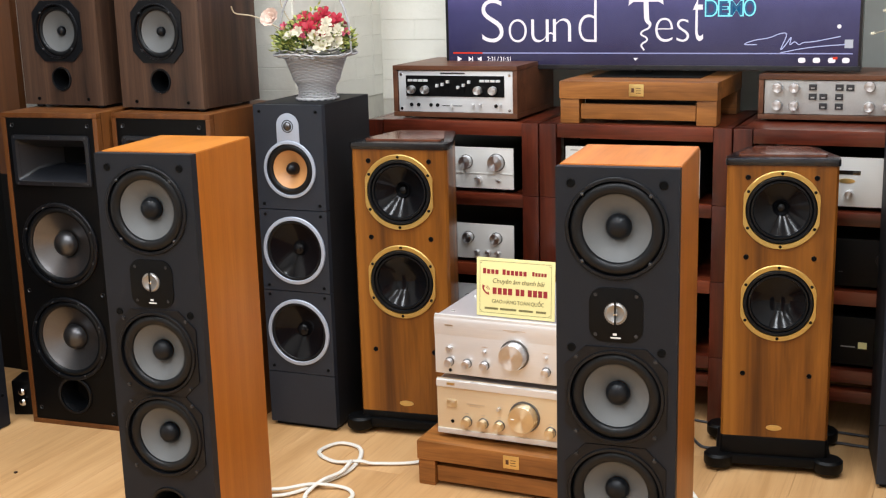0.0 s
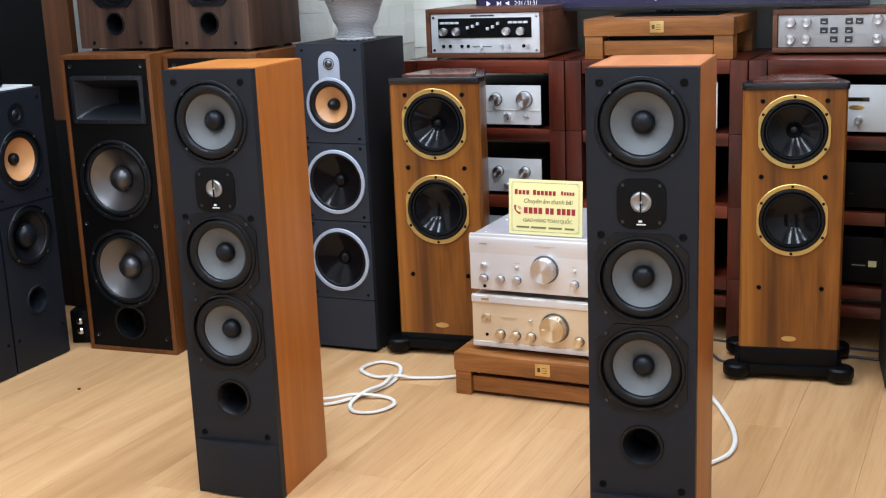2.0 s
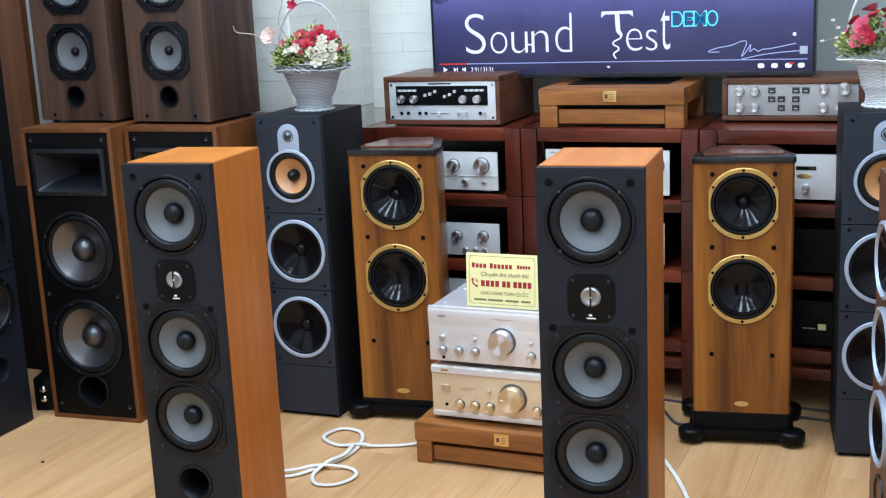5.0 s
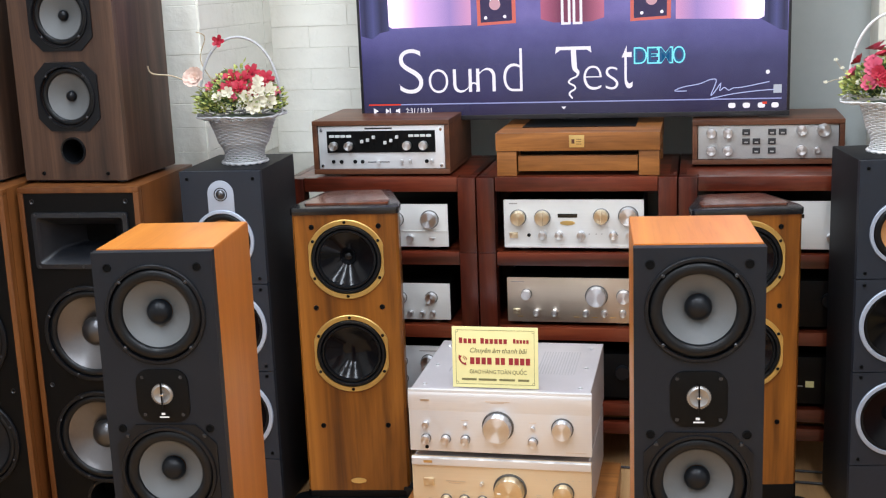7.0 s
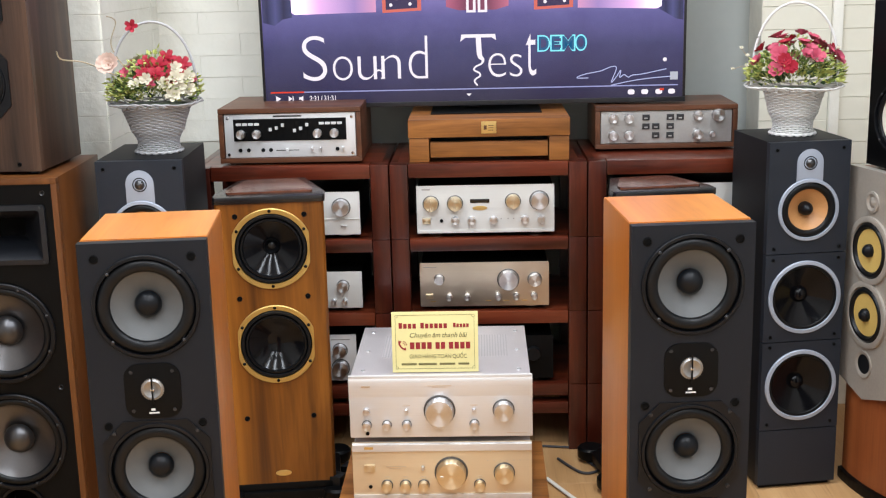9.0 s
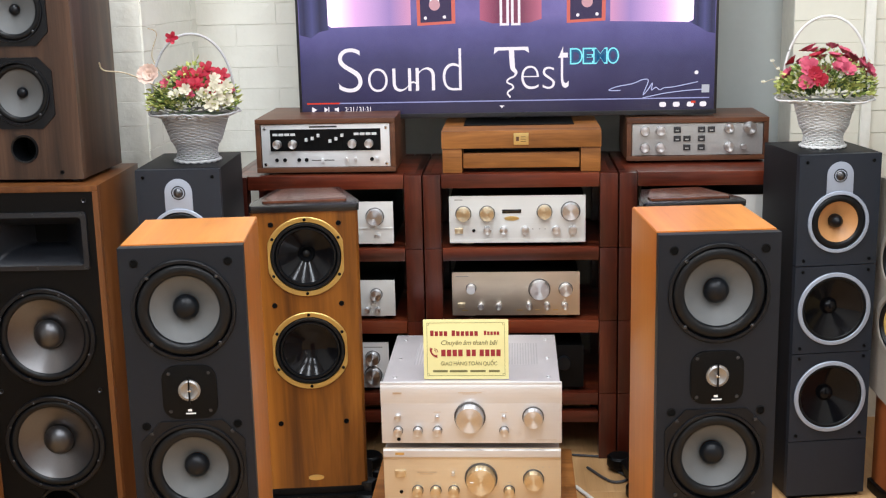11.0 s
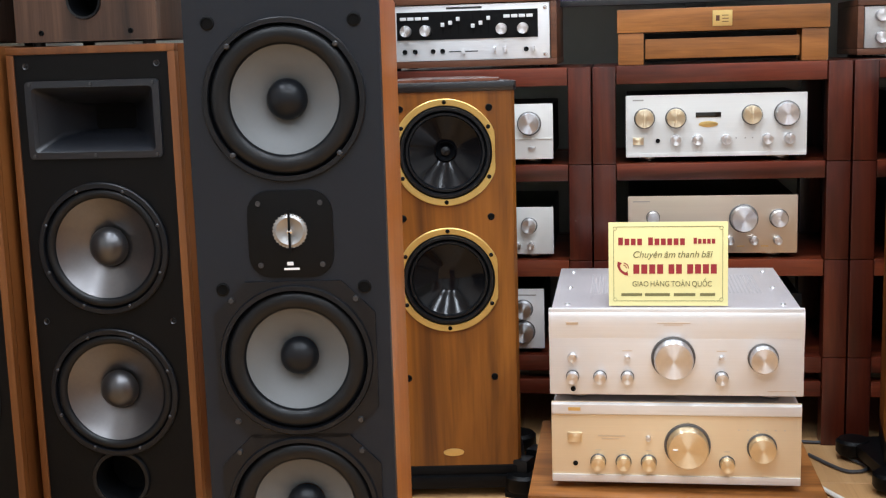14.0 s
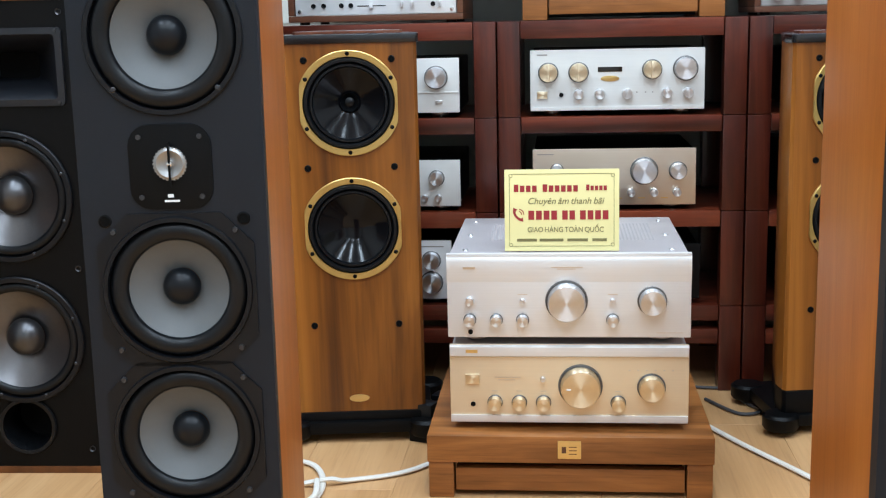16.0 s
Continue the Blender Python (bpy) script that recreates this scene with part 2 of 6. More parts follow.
M_PINK = plain("pink_petal", (0.58, 0.085, 0.15), 0.6, grain=40, var=0.25, relief=0.1)
M_PALEPINK = plain("pale_pink_petal", (0.62, 0.44, 0.36), 0.6, grain=40, var=0.12, relief=0.1)
M_CREAM = plain("cream_petal", (0.60, 0.55, 0.42), 0.6, grain=40, var=0.1, relief=0.1)
M_LEAF = plain("leaf_green", (0.19, 0.27, 0.06), 0.55, grain=40, var=0.35, relief=0.1)
M_LEAFDARK = plain("leaf_dark", (0.045, 0.09, 0.03), 0.55, grain=40, var=0.35, relief=0.1)
M_LIME = plain("leaf_lime", (0.50, 0.54, 0.15), 0.55, grain=40, var=0.25, relief=0.1)

# ---- mesh helpers ----


def obj(name, bm, material, smooth=35):
    me = bpy.data.meshes.new(name)
    bm.normal_update()
    bm.to_mesh(me)
    bm.free()
    me.materials.append(material)
    if smooth:
        me.shade_smooth()
        me.set_sharp_from_angle(angle=radians(smooth))
    return new(name, me)


def part(name, bm, material, parent, label="", smooth=35):
    ob = obj(name, bm, material, smooth)
    ob.parent = parent
    if label:
        tagged(ob, label)
    return ob


def thing(name, label, category, m=None, group="", kind=""):
    ob = new(name)
    ob.empty_display_size = 0.05
    if m is not None:
        ob.matrix_basis = m
    return tagged(ob, label, category, group, kind)


def box(x0, x1, y0, y1, z0, z1, bev=0.0, seg=2, bm=None):
    own = bmesh.new()
    bmesh.ops.create_cube(own, size=1.0)
    for v in own.verts:
        v.co = Vector(((x0 + x1) / 2 + v.co.x * (x1 - x0), (y0 + y1) / 2 + v.co.y * (y1 - y0), (z0 + z1) / 2 + v.co.z * (z1 - z0)))
    if bev:
        bmesh.ops.bevel(own, geom=own.edges[:], offset=bev, segments=seg, profile=0.7, affect="EDGES")
    return join(bm, own) if bm is not None else own


def join(bm, other):
    me = bpy.data.meshes.new("tmp")
    other.to_mesh(me)
    other.free()
    bm.from_mesh(me)
    bpy.data.meshes.remove(me)
    return bm


def prism(outline, a, b, axis="z", bev=0.0, bm=None):
    """An outline in two axes drawn out along the third, from a to b."""
    own = bmesh.new()
    put = {"z": lambda u, v, w: (u, v, w), "y": lambda u, v, w: (u, w, v), "x": lambda u, v, w: (w, u, v)}[axis]
    lo = [own.verts.new(put(u, v, a)) for u, v in outline]
    hi = [own.verts.new(put(u, v, b)) for u, v in outline]
    own.faces.new(lo)
    own.faces.new(hi)
    n = len(outline)
    for k in range(n):
        own.faces.new((lo[k], lo[(k + 1) % n], hi[(k + 1) % n], hi[k]))
    bmesh.ops.recalc_face_normals(own, faces=own.faces[:])
    if bev:
        bmesh.ops.bevel(own, geom=own.edges[:], offset=bev, segments=2, profile=0.7, affect="EDGES")
    return join(bm, own) if bm is not None else own


def lathe(profile, x=0.0, y=0.0, z=0.0, n=40, axis="y", bm=None, squash=None):
    """Turned form. Profile: (radius, out) pairs; out runs towards -y (axis y) or up (axis z)."""
    own = bmesh.new()
    rings = []
    for r, o in profile:
        ring = []
        if r < 1e-5:
            rings.append([own.verts.new((x, y - o, z) if axis == "y" else (x, y, z + o))])
            continue
        for k in range(n):
            a = 2 * math.pi * k / n
            c, s = r * math.cos(a), r * math.sin(a)
            if squash:
                c = max(-squash, min(squash, c))
            ring.append(own.verts.new((x + c, y - o, z + s) if axis == "y" else (x + c, y + s, z + o)))
        rings.append(ring)
    for a, b in zip(rings, rings[1:]):
        for k in range(n):
            j = (k + 1) % n
            if len(a) == 1 and len(b) == 1:
                break
            if len(a) == 1:
                own.faces.new((a[0], b[k], b[j]))
            elif len(b) == 1:
                own.faces.new((a[k], b[0], a[j]))
            else:
                own.faces.new((a[k], b[k], b[j], a[j]))
    bmesh.ops.recalc_face_normals(own, faces=own.faces[:])
    return join(bm, own) if bm is not None else own


def smooth_line(points, steps=8):
    pts = [Vector(p) for p in points]
    out = []
    for k in range(len(pts) - 1):
        p0, p1, p2, p3 = pts[max(k - 1, 0)], pts[k], pts[k + 1], pts[min(k + 2, len(pts) - 1)]
        for s in range(steps):
            t = s / steps
            out.append(0.5 * ((2 * p1) + (p2 - p0) * t + (2 * p0 - 5 * p1 + 4 * p2 - p3) * t * t + (3 * p1 - p0 - 3 * p2 + p3) * t ** 3))
    return out + [pts[-1]]


def tube(points, r, n=8, bm=None, steps=8, flat=1.0):
    own = bmesh.new()
    line = smooth_line(points, steps) if steps else [Vector(p) for p in points]
    rings = []
    for k, p in enumerate(line):
        d = (line[min(k + 1, len(line) - 1)] - line[max(k - 1, 0)]).normalized()
        up = Vector((0, 0, 1)) if abs(d.z) < 0.95 else Vector((1, 0, 0))
        a = d.cross(up).normalized()
        b = a.cross(d)
        rad = r(k / (len(line) - 1)) if callable(r) else r
        rings.append([own.verts.new(p + rad * (math.cos(q) * a + flat * math.sin(q) * b)) for q in (2 * math.pi * i / n for i in range(n))])
    for a, b in zip(rings, rings[1:]):
        for k in range(n):
            own.faces.new((a[k], a[(k + 1) % n], b[(k + 1) % n], b[k]))
    own.faces.new(rings[0])
    own.faces.new(rings[-1])
    bmesh.ops.recalc_face_normals(own, faces=own.faces[:])
    return join(bm, own) if bm is not None else own


def ribbon(points, width, y, steps=6):
    """A flat strip along a line of (x, z) points, facing -y."""
    line = [(p.x, p.z) for p in smooth_line([(x, 0, z) for x, z in points], steps)]
    own = bmesh.new()
    pairs = []
    for k, (x, z) in enumerate(line):
        (xa, za), (xb, zb) = line[max(k - 1, 0)], line[min(k + 1, len(line) - 1)]
        n = math.hypot(xb - xa, zb - za) or 1.0
        wd = width(k / (len(line) - 1)) if callable(width) else width
        ox, oz = -(zb - za) / n * wd, (xb - xa) / n * wd
        pairs.append((own.verts.new((x + ox, y, z + oz)), own.verts.new((x - ox, y, z - oz))))
    for (p, q), (r, t) in zip(pairs, pairs[1:]):
        own.faces.new((p, q, t, r))
    return own


def rounded(w, h, r, n=5, x=0.0, z=0.0):
    pts = []
    for cx, cz, a0 in ((w / 2 - r, h / 2 - r, 0), (-w / 2 + r, h / 2 - r, 90), (-w / 2 + r, -h / 2 + r, 180), (w / 2 - r, -h / 2 + r, 270)):
        for k in range(n + 1):
            a = radians(a0 + 90 * k / n)
            pts.append((x + cx + r * math.cos(a), z + cz + r * math.sin(a)))
    return pts


def lettering(text, size, material, parent, m, depth=0.0006, stretch=1.0, name="lettering", shear=0.0, space=1.0, bold=0.0):
    """Flat raised letters from the built-in font, standing in the xz plane, facing -y, left end at the pose m."""
    for k, ch in enumerate(text):
        if ch == " ":
            continue
        lead = text[:k].replace(" ", "n")
        far, one = text_mesh(lead + "l", size, depth, shear, space, bold), text_mesh("l", size, depth, shear, space, bold)
        shift = max(v.co.x for v in far.vertices) - max(v.co.x for v in one.vertices)
        lead_gap = 0.55 * size * 0.55 * text[:k].count(" ")
        me = text_mesh(ch, size, depth, shear, space, bold)
        me.transform(m @ pose(0, 0, 0, 90) @ Matrix.Diagonal((stretch, 1, 1, 1)) @ Matrix.Translation((shift - lead_gap, 0, 0)))
        me.materials.clear()
        me.materials.append(material)
        ob = new(name, me)
        ob.parent = parent
        bpy.data.meshes.remove(far)
        bpy.data.meshes.remove(one)


def text_mesh(text, size, depth, shear=0.0, space=1.0, bold=0.0):
    cu = bpy.data.curves.new("letter", "FONT")
    cu.body, cu.size, cu.extrude, cu.shear, cu.space_character, cu.offset = text, size, depth / 2, shear, space, bold
    tmp = new("tmp_text", cu)
    me = bpy.data.meshes.new_from_object(tmp.evaluated_get(bpy.context.evaluated_depsgraph_get()))
    bpy.data.objects.remove(tmp)
    bpy.data.curves.remove(cu)
    return me


def fitted_letter(ch, x0, x1, z0, z1, y, material, parent, bold=0.0, grow=0.0, name="title_letter"):
    """One letter stretched to fill a given width and height, facing -y."""
    me = text_mesh(ch, 0.1, 0.0006, bold=bold)
    xs, ys = [v.co.x for v in me.vertices], [v.co.y for v in me.vertices]
    sx, sy = (x1 - x0 + 2 * grow) / (max(xs) - min(xs)), (z1 - z0 + 2 * grow) / (max(ys) - min(ys))
    for v in me.vertices:
        v.co = ((v.co.x - min(xs)) * sx + x0 - grow, y - v.co.z, (v.co.y - min(ys)) * sy + z0 - grow)
    me.materials.clear()
    me.materials.append(material)
    ob = new(name, me)
    ob.parent = parent
    return ob

# ---- room ----
X0, X1, Y0, Y1 = -2.55, 1.75, -1.6, 3.80
floor = tagged(obj("floor", box(X0, X1, Y0, Y1, -0.08, -0.004), M_JOINT, 0), "pale oak laminate floor in long planks", "floor", kind="structure")
tagged(obj("ceiling", box(X0 - 0.1, X1 + 0.1, Y0 - 0.1, Y1 + 0.1, CEILING, CEILING + 0.1), M_CEIL, 0), "plain white ceiling", "ceiling", kind="structure")
tagged(obj("wall_north", box(X0, X1, Y1, Y1 + 0.12, -0.08, CEILING), M_WALLGREY, 0), "grey-green painted wall behind the television", "wall", kind="structure")
tagged(obj("wall_south", box(X0, X1, Y0 - 0.12, Y0, -0.08, CEILING), M_WALLPLAIN, 0), "plain off-white wall", "wall", kind="structure")
tagged(obj("wall_west", box(X0 - 0.12, X0, Y0 - 0.12, Y1 + 0.12, -0.08, CEILING), M_WALLPLAIN, 0), "plain off-white wall", "wall", kind="structure")
tagged(obj("wall_east", box(X1, X1 + 0.12, Y0 - 0.12, Y1 + 0.12, -0.08, CEILING), M_WALLPLAIN, 0), "plain off-white wall", "wall", kind="structure")
pillar = tagged(obj("pillar_1", box(-1.78, -1.200, 3.200, Y1, 0, CEILING), M_JOINT, 0), "pillar clad in white embossed foam bricks", "pillar", kind="structure")
panel_l = tagged(obj("wall_panel_1", box(-1.200, -0.70, Y1 - 0.012, Y1, 0, CEILING), M_JOINT, 0), "white embossed foam brick cladding", "wall panel", kind="structure")
panel_r = tagged(obj("wall_panel_2", box(0.656, X1, 3.63, Y1, 0, CEILING), M_JOINT, 0), "cream embossed foam brick cladding", "wall panel", kind="structure")
trim = tagged(obj("trim", box(0.862, 0.892, 3.612, 3.63, 0, CEILING, 0.004), M_BRICK), "narrow white vertical trim strip", "trim", kind="structure")


def brick_mesh(w, h, material=M_BRICK):
    bm = box(-w / 2, w / 2, -0.0035, 0.004, -h / 2, h / 2, 0.0011, 1)
    rng = random.Random(3)
    for v in bm.verts:
        v.co += Vector((rng.uniform(-1, 1), 0, rng.uniform(-1, 1))) * 0.0008
    me = bpy.data.meshes.new("brick")
    bm.to_mesh(me)
    bm.free()
    me.materials.append(material)
    return me


BRICK_W, BRICK_H = 0.26, 0.068
BRICK, BRICK_HALF = brick_mesh(BRICK_W - 0.0006, BRICK_H - 0.0007), brick_mesh(BRICK_W / 2 - 0.0006, BRICK_H - 0.0007)


def clad(owner, u0, u1, z0, z1, place):
    """Courses of bricks from u0 to u1, half a brick shifted in every second course."""
    rng = random.Random(round(u0 * 100))
    row, z = 0, z0 + BRICK_H / 2
    while z < z1:
        u = u0
        first = row % 2
        while u < u1 - 0.03:
            w = BRICK_W / 2 if first else BRICK_W
            first = 0
            if u + w > u1 + 0.02:
                w = BRICK_W / 2
            ob = new("brick", BRICK if w == BRICK_W else BRICK_HALF)
            ob.parent = owner
            ob.matrix_basis = place(u + w / 2, z, rng.uniform(-0.0008, 0.0008))
            u += w
        z += BRICK_H
        row += 1


clad(panel_l, -1.200, -0.70, 0.86, 2.2, lambda u, z, d: pose(u, Y1 - 0.0115 + d, z))
clad(pillar, -1.720, -1.200, 0.88, 2.2, lambda u, z, d: pose(u, 3.2005 + d, z))
clad(pillar, 3.200, 3.78, 0.88, 2.2, lambda u, z, d: pose(-1.2005 + d, u, z, 0, 0, 90))
BOARD_A, BOARD_B = brick_mesh(0.204, BRICK_H - 0.0012, M_BOARD), brick_mesh(0.53, BRICK_H - 0.0012, M_BOARD)
for row in range(27):
    for board, bx in ((BOARD_A, 0.759), (BOARD_B, 1.158)):
        ob = new("brick", board)
        ob.parent = panel_r
        ob.matrix_basis = pose(bx, 3.6305, 0.30 + BRICK_H * (row + 0.5))

# planks of the floor
PLANK_W, PLANK_L = 0.193, 1.215


def plank_mesh(length):
    bm = box(-PLANK_W / 2 + 0.0002, PLANK_W / 2 - 0.0002, -length / 2 + 0.0002, length / 2 - 0.0002, -0.006, 0.0, 0.0005, 1)
    me = bpy.data.meshes.new("plank")
    bm.to_mesh(me)
    bm.free()
    me.materials.append(M_LAMINATE)
    return me


def lay_floor():
    cache, x, row = {}, X0, 0
    while x < X1 - 0.02:
        y = Y0 - (0.0, 0.41, 0.80, 0.22, 0.61)[row % 5]
        while y < Y1:
            a, b = max(y, Y0), min(y + PLANK_L, Y1)
            if b - a > 0.03:
                key = round(b - a, 3)
                if key not in cache:
                    cache[key] = plank_mesh(b - a)
                ob = new("plank", cache[key])
                ob.parent = floor
                ob.matrix_basis = pose(x + PLANK_W / 2, (a + b) / 2, 0)
            y += PLANK_L
        x += PLANK_W
        row += 1


lay_floor()
# tall wooden cabinet upright beside the horn loudspeakers
post = thing("wooden_cabinet", "tall brown wooden cabinet side by the wall", "cabinet", pose(-2.18, 3.0, 0))
part("side_panel", box(-0.045, 0.068, 0.0, 0.03, 0.68, 2.0, 0.003), M_OAKEDGE, post, "orange-brown wooden board")
part("lower_panel", box(-0.045, 0.068, 0.0, 0.03, 0, 0.679, 0.003), M_BLACK, post, "black board")
part("back_panel", box(-0.36, -0.0455, 0.005, 0.03, 0, 2.0, 0.003), M_BLACK, post, "black board")

# ceiling lights
for lx in (-1.35, -0.25, 0.85):
    for ly in (-0.4, 0.95, 2.3):
        lamp = thing("ceiling_light", "long white ceiling light strip", "light", pose(lx, ly, CEILING), "ceiling lights")
        part("housing", box(-0.1, 0.1, -0.48, 0.48, -0.045, 0, 0.006), M_WHITEPLUG, lamp)

# ---- loudspeakers: x across, front at y = 0 facing -y, z up ----


def holed(outline, holes, y0, y1, n=48):
    """A flat plate in the xz plane with round openings, from y0 (front) to y1."""
    own = bmesh.new()
    edges = []
    loops = [outline] + [[(x + r * math.cos(2 * math.pi * k / n), z + r * math.sin(2 * math.pi * k / n)) for k in range(n)] for x, z, r in holes]
    for loop in loops:
        vs = [own.verts.new((x, y0, z)) for x, z in loop]
        edges += [own.edges.new((a, b)) for a, b in zip(vs, vs[1:] + vs[:1])]
    bmesh.ops.triangle_fill(own, use_beauty=True, use_dissolve=False, edges=edges, normal=(0, -1, 0))
    faces = own.faces[:]
    made = bmesh.ops.extrude_face_region(own, geom=faces)
    for v in made["geom"]:
        if isinstance(v, bmesh.types.BMVert):
            v.co.y = y1
    bmesh.ops.recalc_face_normals(own, faces=own.faces[:])
    return own


def rect(x0, x1, z0, z1):
    return [(x0, z0), (x1, z0), (x1, z1), (x0, z1)]


def open_front(bm):
    """Take away the face that the baffle covers."""
    y = min(v.co.y for v in bm.verts)
    bmesh.ops.delete(bm, geom=[f for f in bm.faces if f.normal.y < -0.9 and f.calc_center_median().y < y + 0.001], context="FACES")
    return bm


def screw_ring(parent, x, z, r, count, size=0.0035, out=0.004, turn=45, material=None):
    for k in range(count):
        a = radians(turn + 360 * k / count)
        part("screw", lathe(((0, out + 0.0015), (size * 0.6, out + 0.0015), (size, out), (size, out - 0.003)), x + r * math.cos(a), 0, z + r * math.sin(a), 10), material or M_SCREW, parent)


def socket(parent, x, z, r=0.006):
    s = part("grille_socket", lathe(((r * 1.35, 0.0), (r * 1.3, 0.0015), (r * 1.02, 0.002), (r, 0.0008)), x, 0, z, 18), M_BLACK, parent)
    part("socket_hole", lathe(((r, 0.0008), (0, 0.0007)), x, 0, z, 18), M_VOID, s)


def port(parent, x, z, r, flare, depth=0.08, material=None):
    p = part("bass_port", lathe(((flare, 0.0), (flare * 0.97, 0.004), (flare * 0.85, 0.003), (r * 1.12, -0.006), (r, -0.02), (r, -depth)), x, 0, z, 32), material or M_RUBBER, parent, "flared black port")
    part("port_depth", lathe(((r, -depth), (0, -depth)), x, 0, z, 24), M_VOID, p)
    return p


def woofer(parent, x, z, R, frame_mat, cone_mat, cap_mat, cone_r=0.72, cap_r=0.25, depth=0.28, roll=0.10, screws=4, ring_out=0.004, name="woofer", turn=45, flat_cap=False, label=""):
    w = part(name, lathe(((R, -0.001), (R, ring_out * 0.7), (R * 0.985, ring_out), (R * (cone_r + 2 * roll + 0.01), ring_out), (R * (cone_r + 2 * roll), -0.004)), x, 0, z, 48), frame_mat, parent, label)
    s0, s1 = R * (cone_r + 2 * roll), R * cone_r
    mid, rad = (s0 + s1) / 2, (s0 - s1) / 2
    prof = [(mid + rad * math.cos(radians(a)), -0.004 + rad * 0.75 * math.sin(radians(a))) for a in range(0, 181, 20)]
    part("surround", lathe(prof, x, 0, z, 48), M_RUBBER, w)
    cd = R * depth
    prof = [(s1 + 0.0005, -0.005)] + [(s1 + (R * cap_r * 0.95 - s1) * t, -0.005 - cd * (t ** 0.85)) for t in (0.1, 0.25, 0.45, 0.65, 0.85, 1.0)]
    part("cone", lathe(prof, x, 0, z, 48), cone_mat, w)
    rc = R * cap_r
    if flat_cap:
        prof = [(rc, -cd - 0.004), (rc * 0.9, -cd + 0.004), (rc * 0.4, -cd + 0.002), (rc * 0.35, -cd + 0.012), (0, -cd + 0.014)]
    else:
        prof = [(rc * math.cos(radians(a)), -cd * 0.96 + rc * 0.8 * math.sin(radians(a))) for a in (0, 15, 30, 45, 60, 75)] + [(0, -cd * 0.96 + rc * 0.8)]
    part("dust_cap", lathe(prof, x, 0, z, 32), cap_mat, w)
    if screws:
        screw_ring(w, x, z, R * 0.93, screws, turn=turn, out=ring_out)
    return w


def cabinet(parent, w, d, z0, z1, body_mat, front_mat, front_t=0.02, bev=0.004, top_mat=None, holes=()):
    part("cabinet", open_front(box(-w / 2, w / 2, front_t + 0.0005, d, z0, z1, bev)), body_mat, parent)
    part("baffle", holed(rect(-w / 2, w / 2, z0, z1), holes, 0, front_t), front_mat, parent)
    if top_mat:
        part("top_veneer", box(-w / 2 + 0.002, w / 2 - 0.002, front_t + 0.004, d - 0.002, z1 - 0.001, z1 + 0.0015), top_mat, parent)


